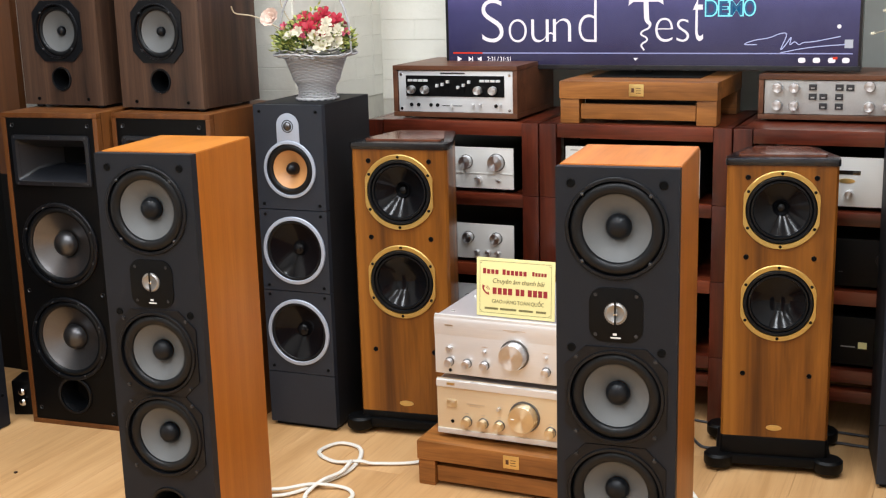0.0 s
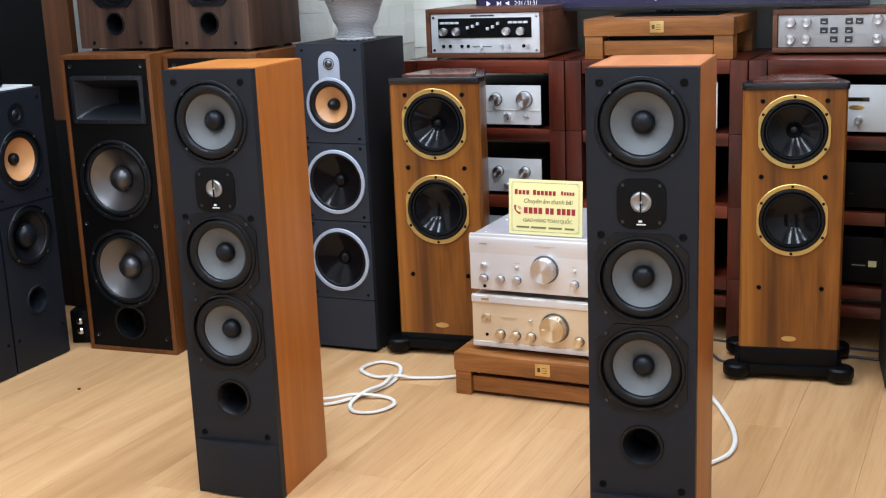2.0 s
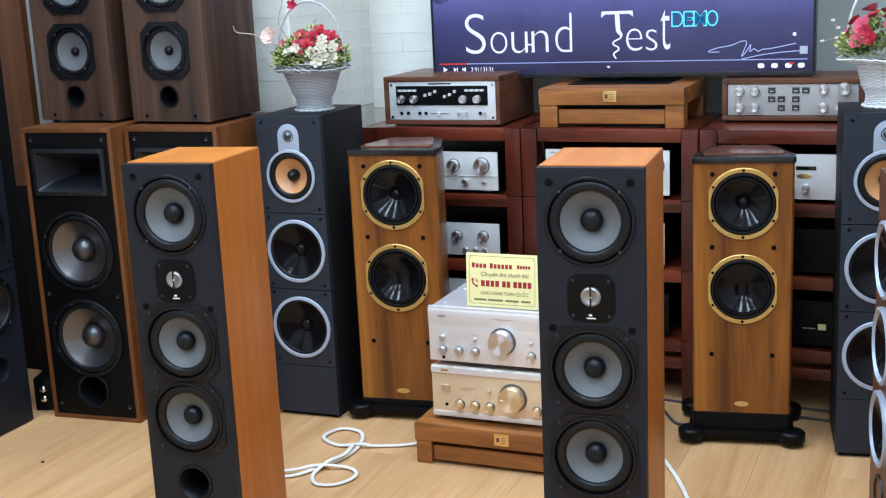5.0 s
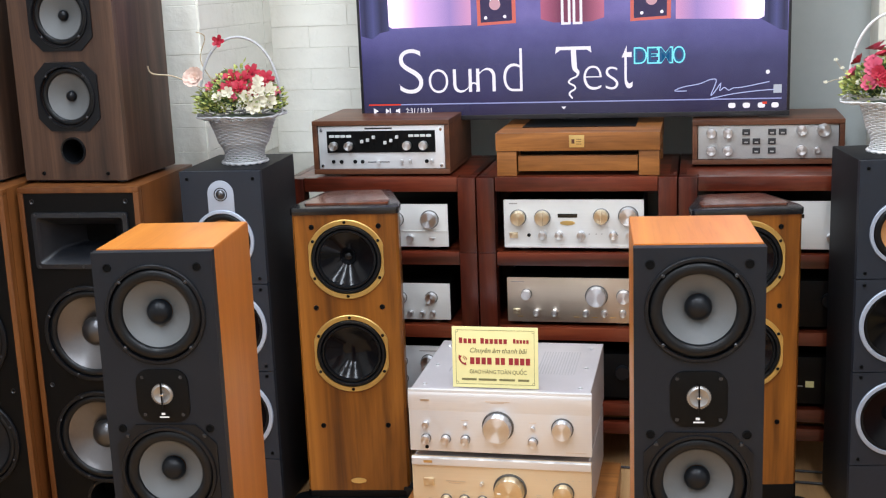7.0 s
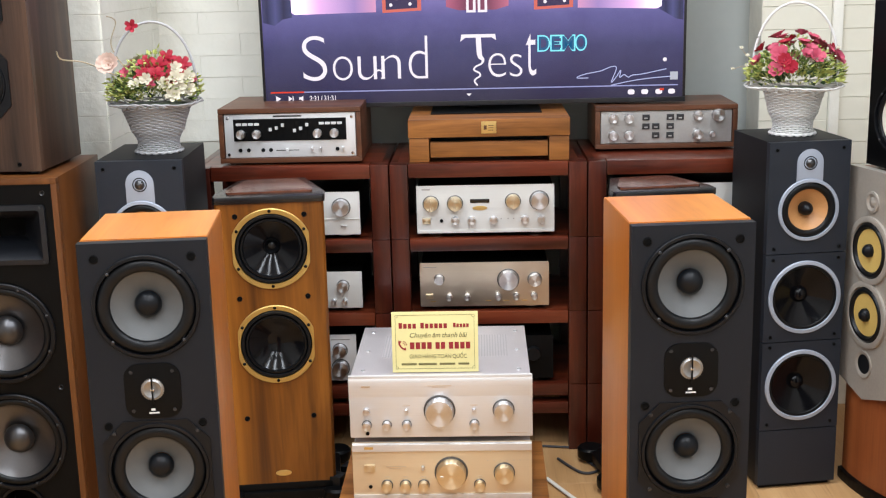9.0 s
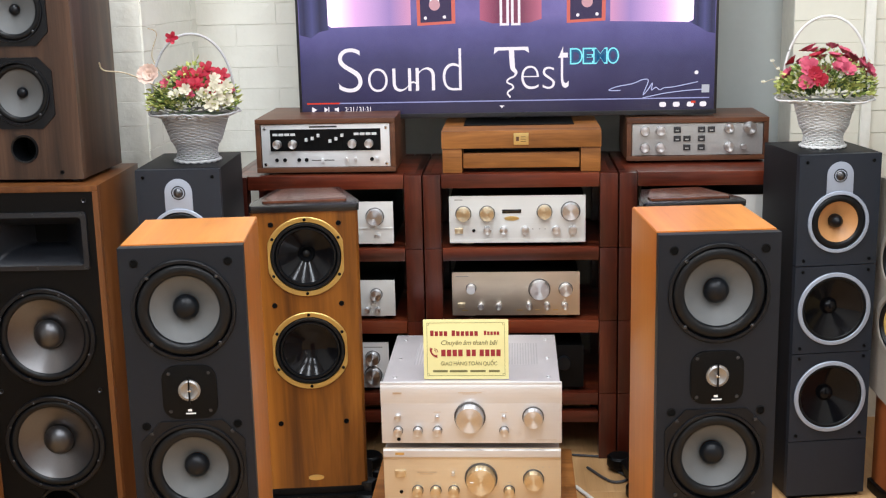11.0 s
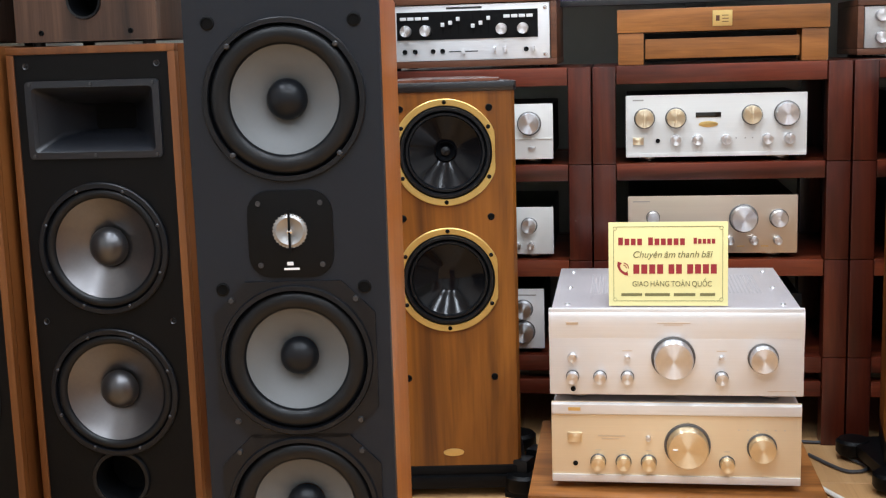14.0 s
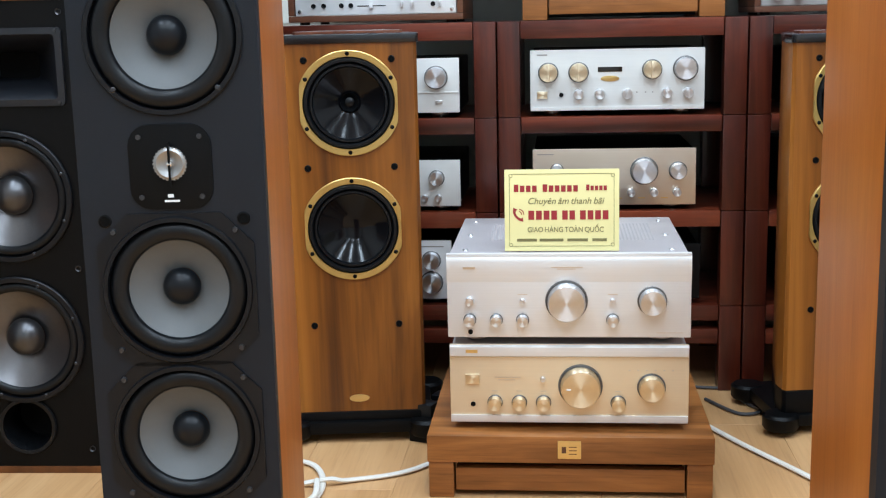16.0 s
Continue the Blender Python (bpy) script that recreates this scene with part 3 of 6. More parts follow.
def cherry_tower(cx, cy, deg, w, d, h, size, lift):
    """Heights count from a line that stands lift above the floor."""
    t = thing("tower_speaker", "floor-standing loudspeaker in cherry veneer with a charcoal front and grey cones", "speaker", pose(cx, cy, lift * size, 0, 0, deg) @ Matrix.Scale(size, 4), "pair of cherry towers")
    k = w / 0.222
    cabinet(t, w, d, -lift, h, M_CHERRY, M_BAFFLE, 0.022, 0.004, M_CHERRY_LIT_TOP, [(0, z, 0.0865 * k) for z in (0.822, 0.518, 0.334)] + [(0, 0.170, 0.045 * k)])
    for n, z in enumerate((0.822, 0.518, 0.334)):
        R = 0.0935 * k
        if n:
            c = 0.038 * k
            half = 0.0945 * k
            outline = [(-half, z - half + c), (-half + c, z - half), (half - c, z - half), (half, z - half + c), (half, z + half - c), (half - c, z + half), (-half + c, z + half), (-half, z + half - c)]
            part("driver_plate", holed(outline, [(0, z, R * 0.95)], -0.003, 0.0), M_FRAME, t, "black plate with cut corners")
            wf = woofer(t, 0, z, R * 0.97, M_FRAME, M_GREYCONE, M_DUST, 0.67, 0.255, 0.25, 0.125, 0, 0.007)
            for sx in (-1, 1):
                for sz in (-1, 1):
                    part("screw", lathe(((0, 0.006), (0.003, 0.006), (0.004, 0.003)), sx * 0.073 * k, 0, z + sz * 0.073 * k, 10), M_SCREW, wf)
        else:
            woofer(t, 0, z, R, M_FRAME, M_GREYCONE, M_DUST, 0.67, 0.255, 0.25, 0.125, 4, 0.005)
    zt = 0.668
    tw = part("tweeter", prism(rounded(0.099 * k, 0.102 * k, 0.026, 5, 0, zt), -0.0025, 0.004, "y", 0.001), M_BLACK, t, "black tweeter plate with rounded corners")
    part("dome_ring", lathe(((0.0195, 0.0024), (0.0195, 0.0050), (0.0160, 0.0075), (0.0145, 0.0070), (0.010, 0.0045), (0.005, 0.0032), (0, 0.0030)), 0, 0, zt + 0.004, 36), M_TWEET, tw, "silver inverted dome")
    for q in range(28):
        a = 2 * math.pi * q / 28
        part("ring_tooth", box(0.0192 * math.cos(a) - 0.0011, 0.0192 * math.cos(a) + 0.0011, -0.0058, -0.0024, zt + 0.004 + 0.0192 * math.sin(a) - 0.0011, zt + 0.004 + 0.0192 * math.sin(a) + 0.0011), M_TWEET, tw)
    part("phase_bar", box(-0.0013, 0.0013, -0.0105, -0.0080, zt - 0.022, zt + 0.030), M_BLACK, tw)
    part("phase_bead", lathe(((0, 0.011), (0.003, 0.0095), (0.0042, 0.007), (0.003, 0.004)), 0, 0, zt + 0.004, 12), M_CHROME, tw)
    part("badge_bar", box(-0.009, 0.009, -0.0032, -0.0026, zt - 0.042, zt - 0.0395), M_WHITEINK, tw, "small white mark")
    part("badge_mark", box(-0.005, 0.002, -0.0032, -0.0026, zt - 0.0365, zt - 0.0325), M_WHITEINK, tw, "small white mark")
    for sx in (-1, 1):
        for sz in (-1, 1):
            part("screw", lathe(((0, 0.004), (0.003, 0.004), (0.0035, 0.002)), sx * 0.036, 0, zt + sz * 0.036, 10), M_SCREW, tw)
    port(t, 0, 0.170, 0.030 * k, 0.047 * k)
    for z in (h - 0.028, 0.604, 0.078):
        for sx in (-1, 1):
            socket(t, sx * 0.083 * k, z)
    # bowed lower skirt
    arc = [(-w / 2 + 0.004 + (w - 0.008) * i / 10, -0.001 - 0.014 * (1 - (2 * i / 10 - 1) ** 2)) for i in range(11)]
    part("lower_skirt", prism([(w / 2 - 0.004, 0.01), *reversed(arc), (-w / 2 + 0.004, 0.01)], 0.004 - lift, 0.060, "z", 0.0015), M_BAFFLE, t, "bowed charcoal skirt panel")
    return t


def gold_tower(cx, cy, deg, w, h0, h1, d, size, label):
    high, low = h1 - 0.134, h1 - 0.376
    t = thing("tower_speaker", label, "speaker", pose(cx, cy, 0, 0, 0, deg) @ Matrix.Scale(size, 4), "pair of gold-ringed towers")
    back = w * 0.62
    plan = [(-w / 2 + 0.006, 0.0), (w / 2 - 0.006, 0.0), (w / 2, 0.008), (w / 2, 0.05), (back / 2, d), (-back / 2, d), (-w / 2, 0.05), (-w / 2, 0.008)]
    part("cabinet", open_front(prism(plan, h0, h1 - 0.022, "z")), M_WALNUT, t, "golden walnut veneer")
    part("baffle", holed(rect(-w / 2 + 0.006, w / 2 - 0.006, h0, h1 - 0.022), [(0, high, 0.09), (0, low, 0.09)], 0.0, 0.02), M_WALNUT, t)
    grow = [(x * 1.03, y * 1.03 - 0.005) for x, y in plan]
    top = part("top_plate", prism(grow, h1 - 0.022, h1 - 0.004, "z", 0.005), M_PLATE, t, "black moulded top plate")
    inset = [(x * 0.80, 0.035 + y * 0.72) for x, y in plan]
    part("top_inlay", prism(inset, h1 - 0.006, h1 + 0.001, "z", 0.001), M_INLAY, top, "glossy wood inlay")
    part("plinth", prism([(x * 1.01, y * 1.01 - 0.004) for x, y in plan], 0.036, h0, "z", 0.004), M_BLACK, t, "black plinth")
    bar = part("outrigger", box(-w / 2 - 0.012, w / 2 + 0.012, -0.014, d + 0.02, 0.018, 0.044, 0.008), M_BLACK, t, "black base with round feet")
    for sx in (-1, 1):
        for y in (0.0, d):
            part("foot", lathe(((0.034, 0.012), (0.038, 0.018), (0.038, 0.040), (0.032, 0.046), (0, 0.047)), sx * (w / 2 + 0.004), y, 0, 24, "z"), M_BLACK, bar)
            part("spike", lathe(((0.006, 0.0), (0.012, 0.004), (0.012, 0.013)), sx * (w / 2 + 0.004), y, 0, 12, "z"), M_CHROME, bar)
    for n, z in enumerate((high, low)):
        R = 0.100
        wf = part("woofer", lathe(((R, -0.001), (R, 0.005), (R * 0.985, 0.006), (R * 0.88, 0.0055), (R * 0.87, 0.001)), 0, 0, z, 64, squash=R * 0.93), M_GOLD, t, "gold-ringed driver")
        part("surround", lathe(((R * 0.87, 0.003), (R * 0.84, 0.008), (R * 0.79, 0.008), (R * 0.755, 0.001), (R * 0.735, 0.006), (R * 0.70, 0.006), (R * 0.675, -0.001)), 0, 0, z, 48), M_RUBBER, wf)
        if n == 0:
            part("cone", lathe(((R * 0.675, -0.001), (R * 0.5, -0.013), (R * 0.3, -0.026), (R * 0.19, -0.032)), 0, 0, z, 48), M_GLOSSCONE, wf)
            part("inner_horn", lathe(((R * 0.19, -0.030), (R * 0.18, -0.027), (R * 0.14, -0.034), (R * 0.09, -0.038), (R * 0.085, -0.030), (0.003, -0.028), (0, -0.027)), 0, 0, z, 28), M_RUBBER, wf)
        else:
            part("cone", lathe(((R * 0.675, -0.001), (R * 0.5, -0.013), (R * 0.3, -0.025), (R * 0.16, -0.030), (0, -0.031)), 0, 0, z, 48), M_GLOSSCONE, wf)
        screw_ring(wf, 0, z, R * 0.935, 6, 0.0042, 0.006, 30, M_BLACK)
        screw_ring(wf, 0, z, R * 0.935, 2, 0.0042, 0.006, 90, M_BLACK)
    for z in (h1 - 0.052, h1 - 0.257, h1 - 0.568):
        for sx in (-1, 1):
            socket(t, sx * 0.083, z, 0.005)
    part("badge", prism([(0.02 * math.cos(a), 0.012 + h0 + 0.015 + 0.0075 * math.sin(a)) for a in (2 * math.pi * k / 24 for k in range(24))], -0.0022, 0.002, "y", 0.0007), M_BRASS, t, "oval brass badge")
    return t


def slate_tower(cx, cy, deg, w, d, h, label):
    t = thing("tower_speaker", label, "speaker", pose(cx, cy, 0, 0, 0, deg), "pair of slate three-way towers")
    part("cabinet", open_front(box(-w / 2, w / 2, 0.02, d, 0.012, h, 0.003)), M_BLACKASH, t, "black ash finish")
    part("plinth", box(-w / 2 + 0.01, w / 2 - 0.01, 0.015, d - 0.01, 0, 0.012), M_BLACK, t)
    cuts = (0.012, 0.168, 0.413, 0.650, h)
    for n, (a, b) in enumerate(zip(cuts, cuts[1:])):
        part("front_panel", holed(rect(-w / 2, w / 2, a + 0.0012, b - 0.0012), [hole for hole in ((0, 0.765, 0.074), (0, 0.533, 0.089), (0, 0.292, 0.089)) if a < hole[1] < b], 0.0, 0.02), M_BAFFLE2, t, "slate grey front section")
    zt, zm = 0.882, 0.765
    arch = [(0.035 * math.cos(radians(a)), zt + 0.005 + 0.035 * math.sin(radians(a))) for a in range(0, 181, 12)]
    tw = part("tweeter", prism([*arch, (-0.035, zm + 0.07), (0.035, zm + 0.07)], -0.0022, 0.003, "y", 0.0008), M_BLUERING, t, "arched silver-blue tweeter plate")
    part("tweeter_surround", lathe(((0.018, 0.002), (0.0175, 0.0035), (0.014, 0.0015), (0.0125, 0.002)), 0, 0, zt + 0.004, 32), M_RUBBER, tw)
    part("dome", lathe(((0.0125, 0.002), (0.0115, 0.006), (0.008, 0.0095), (0.004, 0.011), (0, 0.0115)), 0, 0, zt + 0.004, 24), M_SILVERDUST, tw, "metal dome")

    def ringed(z, R, cone_mat, cap_mat, cone_r, cap_r, depth, kind):
        wf = part(kind, lathe(((R, -0.001), (R, 0.004), (R * 0.985, 0.0055), (R * 0.90, 0.006), (R * 0.885, 0.003)), 0, 0, z, 56), M_BLUERING, t, "driver in a silver-blue ring")
        s0, s1 = R * 0.885, R * cone_r
        mid, rad = (s0 + s1) / 2, (s0 - s1) / 2
        part("surround", lathe([(mid + rad * math.cos(radians(a)), -0.001 + min(rad, 0.011) * 0.7 * math.sin(radians(a))) for a in range(0, 181, 20)], 0, 0, z, 48), M_RUBBER, wf)
        cd = R * depth
        part("cone", lathe([(s1 + 0.0005, -0.002)] + [(s1 + (R * cap_r * 0.9 - s1) * q, -0.002 - cd * q ** 0.9) for q in (0.15, 0.4, 0.7, 1.0)], 0, 0, z, 48), cone_mat, wf)
        rc = R * cap_r
        if kind == "midrange":
            part("phase_plug", lathe(((rc, -cd), (rc, -cd + 0.012), (rc * 0.8, -cd + 0.022), (rc * 0.4, -cd + 0.030), (0, -cd + 0.033)), 0, 0, z, 24), cap_mat, wf, "black bullet plug")
        else:
            part("dust_cap", lathe([(rc * math.cos(radians(a)), -cd + rc * 0.6 * math.sin(radians(a))) for a in (0, 20, 40, 60, 80)] + [(0, -cd + rc * 0.61)], 0, 0, z, 28), cap_mat, wf)

    ringed(zm, 0.081, M_KEVLAR, M_DUST, 0.66, 0.22, 0.30, "midrange")
    for z in (0.533, 0.292):
        ringed(z, 0.098, M_GLOSSCONE, M_GLOSSCONE, 0.80, 0.20, 0.28, "woofer")
    for z in (h - 0.02, 0.665, 0.635, 0.428, 0.400, 0.185):
        for sx in (-1, 1):
            socket(t, sx * 0.088, z, 0.0035)
    return t


def horn_tower(cx, cy, deg, w, d, h, label):
    t = thing("tower_speaker", label, "speaker", pose(cx, cy, 0, 0, 0, deg), "pair of horn towers")
    e = 0.014
    part("cabinet", open_front(box(-w / 2, w / 2, 0.022, d, 0, h, 0.002)), M_OAKEDGE, t, "orange-brown wood cabinet")
    for a, b, c, dd in ((-w / 2, w / 2, 0, e), (-w / 2, w / 2, h - e, h), (-w / 2, -w / 2 + e, e, h - e), (w / 2 - e, w / 2, e, h - e)):
        part("edge_strip", box(a, b, 0, 0.0215, c, dd, 0.002), M_OAKEDGE, t)
    zc, hw, hh = h - 0.135, 0.128, 0.072
    for a, b in ((e, zc - 0.055), (zc + 0.055, h - e)):
        part("baffle", holed(rect(-w / 2 + e, w / 2 - e, a, b), [q for q in ((0, 0.552, 0.117), (0, 0.272, 0.117), (0, 0.098, 0.054)) if a < q[1] < b], 0.003, 0.0215), M_BLACK, t, "black front board")
    for sx in (-1, 1):
        part("baffle", box(min(sx * 0.11, sx * (w / 2 - e)), max(sx * 0.11, sx * (w / 2 - e)), 0.003, 0.0215, zc - 0.055, zc + 0.055), M_BLACK, t)
    own = bmesh.new()
    rings = []
    for sx, sz, y in ((hw, hh, 0.003), (hw, hh, -0.004), (hw - 0.012, hh - 0.012, -0.005), (hw - 0.016, hh - 0.016, 0.0), (hw * 0.66, hh * 0.46, 0.050), (hw * 0.30, hh * 0.34, 0.115)):
        rings.append([own.verts.new((x, y, z)) for x, z in rounded(sx * 2, sz * 2, 0.008, 3, 0, zc)])
    for a, b in zip(rings, rings[1:]):
        n = len(a)
        for k in range(n):
            own.faces.new((a[k], a[(k + 1) % n], b[(k + 1) % n], b[k]))
    bmesh.ops.recalc_face_normals(own, faces=own.faces[:])
    hn = part("horn", own, M_HORN, t, "black rectangular tweeter horn")
    part("throat", box(-hw * 0.34, hw * 0.34, 0.113, 0.117, zc - hh * 0.4, zc + hh * 0.4), M_VOID, hn)
    for sx in (-1, 0, 1):
        for sz in (-1, 1):
            part("screw", lathe(((0, 0.007), (0.003, 0.007), (0.0035, 0.004)), sx * 0.118, 0, zc + sz * 0.066, 8), M_SCREW, hn)
    for z in (0.552, 0.272):
        woofer(t, 0, z, 0.126, M_FRAME, M_SILVERCONE, M_SILVERDUST, 0.76, 0.30, 0.24, 0.075, 8, 0.006, turn=22)
    port(t, 0, 0.098, 0.047, 0.058)
    part("badge", box(-0.032, 0.032, 0.0035, 0.0055, 0.026, 0.033), M_BRASS, t, "small brass name bar")
    for sx in (-1, 1):
        for z in (h - 0.035, 0.412, 0.05):
            part("grille_socket", lathe(((0, -0.003), (0.004, -0.003), (0.006, -0.001), (0.006, -0.008)), sx * 0.125, 0, z, 12), M_SCREW, t)
    return t


def walnut_bookshelf(cx, cy, deg, z0, label):
    t = thing("bookshelf_speaker", label, "speaker", pose(cx, cy, z0, 0, 0, deg), "pair of walnut speakers")
    w, d, h = 0.285, 0.27, 0.70
    part("cabinet", open_front(box(-w / 2, w / 2, 0.0195, d, 0.008, h, 0.002)), M_DARKWAL, t, "dark walnut cabinet")
    part("baffle", holed(rect(-w / 2, w / 2, 0.008, h), [(0, 0.418, 0.073), (0, 0.219, 0.073), (0, 0.083, 0.033)], 0.0, 0.019), M_DARKWAL, t)
    for sx in (-1, 1):
        for y in (0.03, d - 0.03):
            part("foot", lathe(((0.012, 0), (0.012, 0.008), (0, 0.009)), sx * (w / 2 - 0.03), y, 0, 12, "z"), M_RUBBER, t)
    for z in (0.418, 0.219):
        half, c = 0.086, 0.033
        outline = [(-half, z - half + c), (-half + c, z - half), (half - c, z - half), (half, z - half + c), (half, z + half - c), (half - c, z + half), (-half + c, z + half), (-half, z + half - c)]
        part("driver_plate", holed(outline, [(0, z, 0.073)], -0.004, 0.0), M_FRAME, t, "black plate with cut corners")
        woofer(t, 0, z, 0.078, M_FRAME, M_GREYCONE, M_DUST, 0.74, 0.17, 0.22, 0.10, 4, 0.008)
    part("tweeter", lathe(((0.05, 0.0), (0.05, 0.004), (0.03, 0.003), (0.014, -0.004), (0.012, 0.0), (0.006, 0.005), (0, 0.006)), 0, 0, 0.575, 32), M_FRAME, t)
    port(t, 0, 0.083, 0.029, 0.035)
    for sx in (-1, 1):
        socket(t, sx * 0.09, 0.025, 0.004)
    return t


def grey_tower(cx, cy, deg, w, d, h, label):
    t = thing("tower_speaker", label, "speaker", pose(cx, cy, 0, 0, 0, deg), "pair of grey towers by the wall")
    part("cabinet", open_front(box(-w / 2 - 0.004, w / 2 + 0.004, 0.022, d, 0, h, 0.003)), M_OAKEDGE, t, "brown wood cabinet")
    part("baffle", holed(rect(-w / 2, w / 2, 0.004, h - 0.002), [(0, 0.640, 0.086), (0, 0.405, 0.09), (0, 0.205, 0.042)], 0, 0.0215), M_BAFFLE, t)
    part("baffle_seam", box(-w / 2 + 0.002, w / 2 - 0.002, -0.0012, 0.001, 0.505, 0.508), M_BLACK, t)
    tw = part("tweeter", lathe(((0.032, 0.0), (0.032, 0.003), (0.02, 0.002), (0.014, -0.003), (0.012, 0.001), (0.006, 0.006), (0, 0.007)), 0, 0, 0.775, 28), M_FRAME, t)
    woofer(t, 0, 0.640, 0.092, M_FRAME, M_KEVLAR, M_DUST, 0.70, 0.2, 0.3, 0.10, 4, 0.006, "midrange")
    woofer(t, 0, 0.405, 0.096, M_FRAME, M_DUST, M_DUST, 0.72, 0.42, 0.2, 0.12, 4, 0.006)
    port(t, 0, 0.205, 0.034, 0.045, material=M_BAFFLE)
    for sx in (-1, 1):
        for z in (h - 0.03, 0.53, 0.10):
            socket(t, sx * (w / 2 - 0.02), z, 0.004)
    return t


TOP_L = 0.935
cherry_tower(-0.747, 1.849, 6.0, 0.222, 0.262, 0.938, 0.952, 0.078)
cherry_tower(0.169, 1.929, 5.0, 0.214, 0.262, 0.928, 0.988, 0.048)
gold_tower(-0.724, 2.918, 6.9, 0.262, 0.062, 0.807, 0.25, 1.047, "golden walnut tower loudspeaker with gold driver rings by the rack")
gold_tower(0.284, 3.007, 9.6, 0.270, 0.094, 0.835, 0.215, 0.988, "golden walnut tower loudspeaker with gold driver rings and dark plinth")
slate_tower(-1.030, 2.857, 2.0, 0.214, 0.30, 0.946, "slate-fronted tower loudspeaker with blue-silver rings and a flower basket on top")
slate_tower(0.648, 3.000, 9.0, 0.216, 0.255, 0.942, "black tower loudspeaker with blue-silver rings beside the red rack")
horn_tower(-1.676, 2.637, 5.0, 0.318, 0.36, 0.934, "black-fronted horn loudspeaker in an orange wood cabinet")
horn_tower(-1.349, 2.710, 2.0, 0.322, 0.37, 0.930, "black-fronted horn loudspeaker standing against its twin")
walnut_bookshelf(-1.719, 2.760, 0.0, TOP_L, "dark walnut loudspeaker with grey cones on a horn tower")
walnut_bookshelf(-1.379, 2.770, -2.0, 0.931, "dark walnut loudspeaker with grey cones beside its twin")
grey_tower(-1.880, 2.462, 91.0, 0.232, 0.28, 0.846, "grey-fronted tower loudspeaker with a tan cone by the wall")
grey_tower(-1.872, 2.222, 92.0, 0.232, 0.28, 0.846, "grey-fronted tower loudspeaker standing beside its twin under a black monitor")

# pale board between the grey tower and its monitor
tagged(obj("board", box(-0.21, 0.19, -0.01, 0.25, 0.0, 0.006, 0.001), M_WHITEPLUG), "thin white board lying across two grey towers", "board").matrix_basis = pose(-1.900, 2.370, 0.8468, 0, 0, 91)
# black monitor on the nearer grey tower
mon = thing("bookshelf_speaker", "black loudspeaker with a grey cone on a grey tower", "speaker", pose(-1.910, 2.300, 0.8540, 0, 0, 91))
part("cabinet", open_front(box(-0.17, 0.17, 0.012, 0.30, 0.0, 0.62, 0.003)), M_DARKWAL, mon)
part("baffle", holed(rect(-0.162, 0.162, 0.008, 0.612), [(0.02, 0.18, 0.118)], 0.0, 0.0115), M_BLACK, mon)
woofer(mon, 0.02, 0.18, 0.125, M_FRAME, M_GREYCONE, M_DUST, 0.78, 0.3, 0.2, 0.07, 4, 0.006)


def taupe_tower(cx, cy, deg, label):
    t = thing("tower_speaker", label, "speaker", pose(cx, cy, 0, 0, 0, deg))
    w, d, h = 0.22, 0.30, 0.870
    bow = [(-w / 2 + w * i / 10, 0.012 - 0.012 * (1 - (2 * i / 10 - 1) ** 2)) for i in range(11)]
    part("cabinet", prism([*bow, (w / 2, d), (-w / 2, d)], 0.03, h - 0.005, "z"), M_REDWOOD, t, "red-brown wood cabinet")
    part("plinth", prism([(x * 1.06, y * 1.05 - 0.01) for x, y in [*bow, (w / 2, d), (-w / 2, d)]], 0, 0.03, "z", 0.004), M_BLACK, t)
    part("baffle", holed([(-w / 2 - 0.002, 0.30), (0, 0.265), (w / 2 + 0.002, 0.30), (w / 2 + 0.002, h), (-w / 2 - 0.002, h)], [], -0.012, 0.012), M_TAUPE, t, "taupe-silver front panel with a pointed lower edge")
    tw = part("tweeter", lathe(((0.028, 0.011), (0.028, 0.016), (0.022, 0.017), (0.014, 0.0125), (0.011, 0.014), (0.006, 0.017), (0, 0.018)), 0, 0, 0.790, 28), M_TAUPE, t)
    for z in (0.665, 0.495):
        R = 0.088
        wf = part("woofer", lathe(((R, 0.012), (R, 0.018), (R * 0.95, 0.020), (R * 0.84, 0.019), (R * 0.82, 0.014)), 0, 0, z, 48), M_TAUPE, t, "yellow-coned driver in a taupe ring")
        part("surround", lathe(((R * 0.82, 0.014), (R * 0.76, 0.020), (R * 0.69, 0.020), (R * 0.63, 0.0135)), 0, 0, z, 40), M_RUBBER, wf)
        part("cone", lathe(((R * 0.63, 0.0135), (R * 0.5, 0.0133), (R * 0.2, 0.0131)), 0, 0, z, 40), M_YELLOWCONE, wf, "woven yellow cone")
        part("phase_plug", lathe(((R * 0.2, 0.0131), (R * 0.19, 0.022), (R * 0.1, 0.031), (0, 0.034)), 0, 0, z, 20), M_DUST, wf)
    p = part("bass_port", lathe(((0.036, 0.012), (0.036, 0.0155), (0.030, 0.015), (0.026, 0.0125)), 0, 0, 0.362, 28), M_TAUPE, t)
    part("port_depth", lathe(((0.026, 0.0126), (0, 0.0126)), 0, 0, 0.362, 20), M_RUBBER, p)
    return t


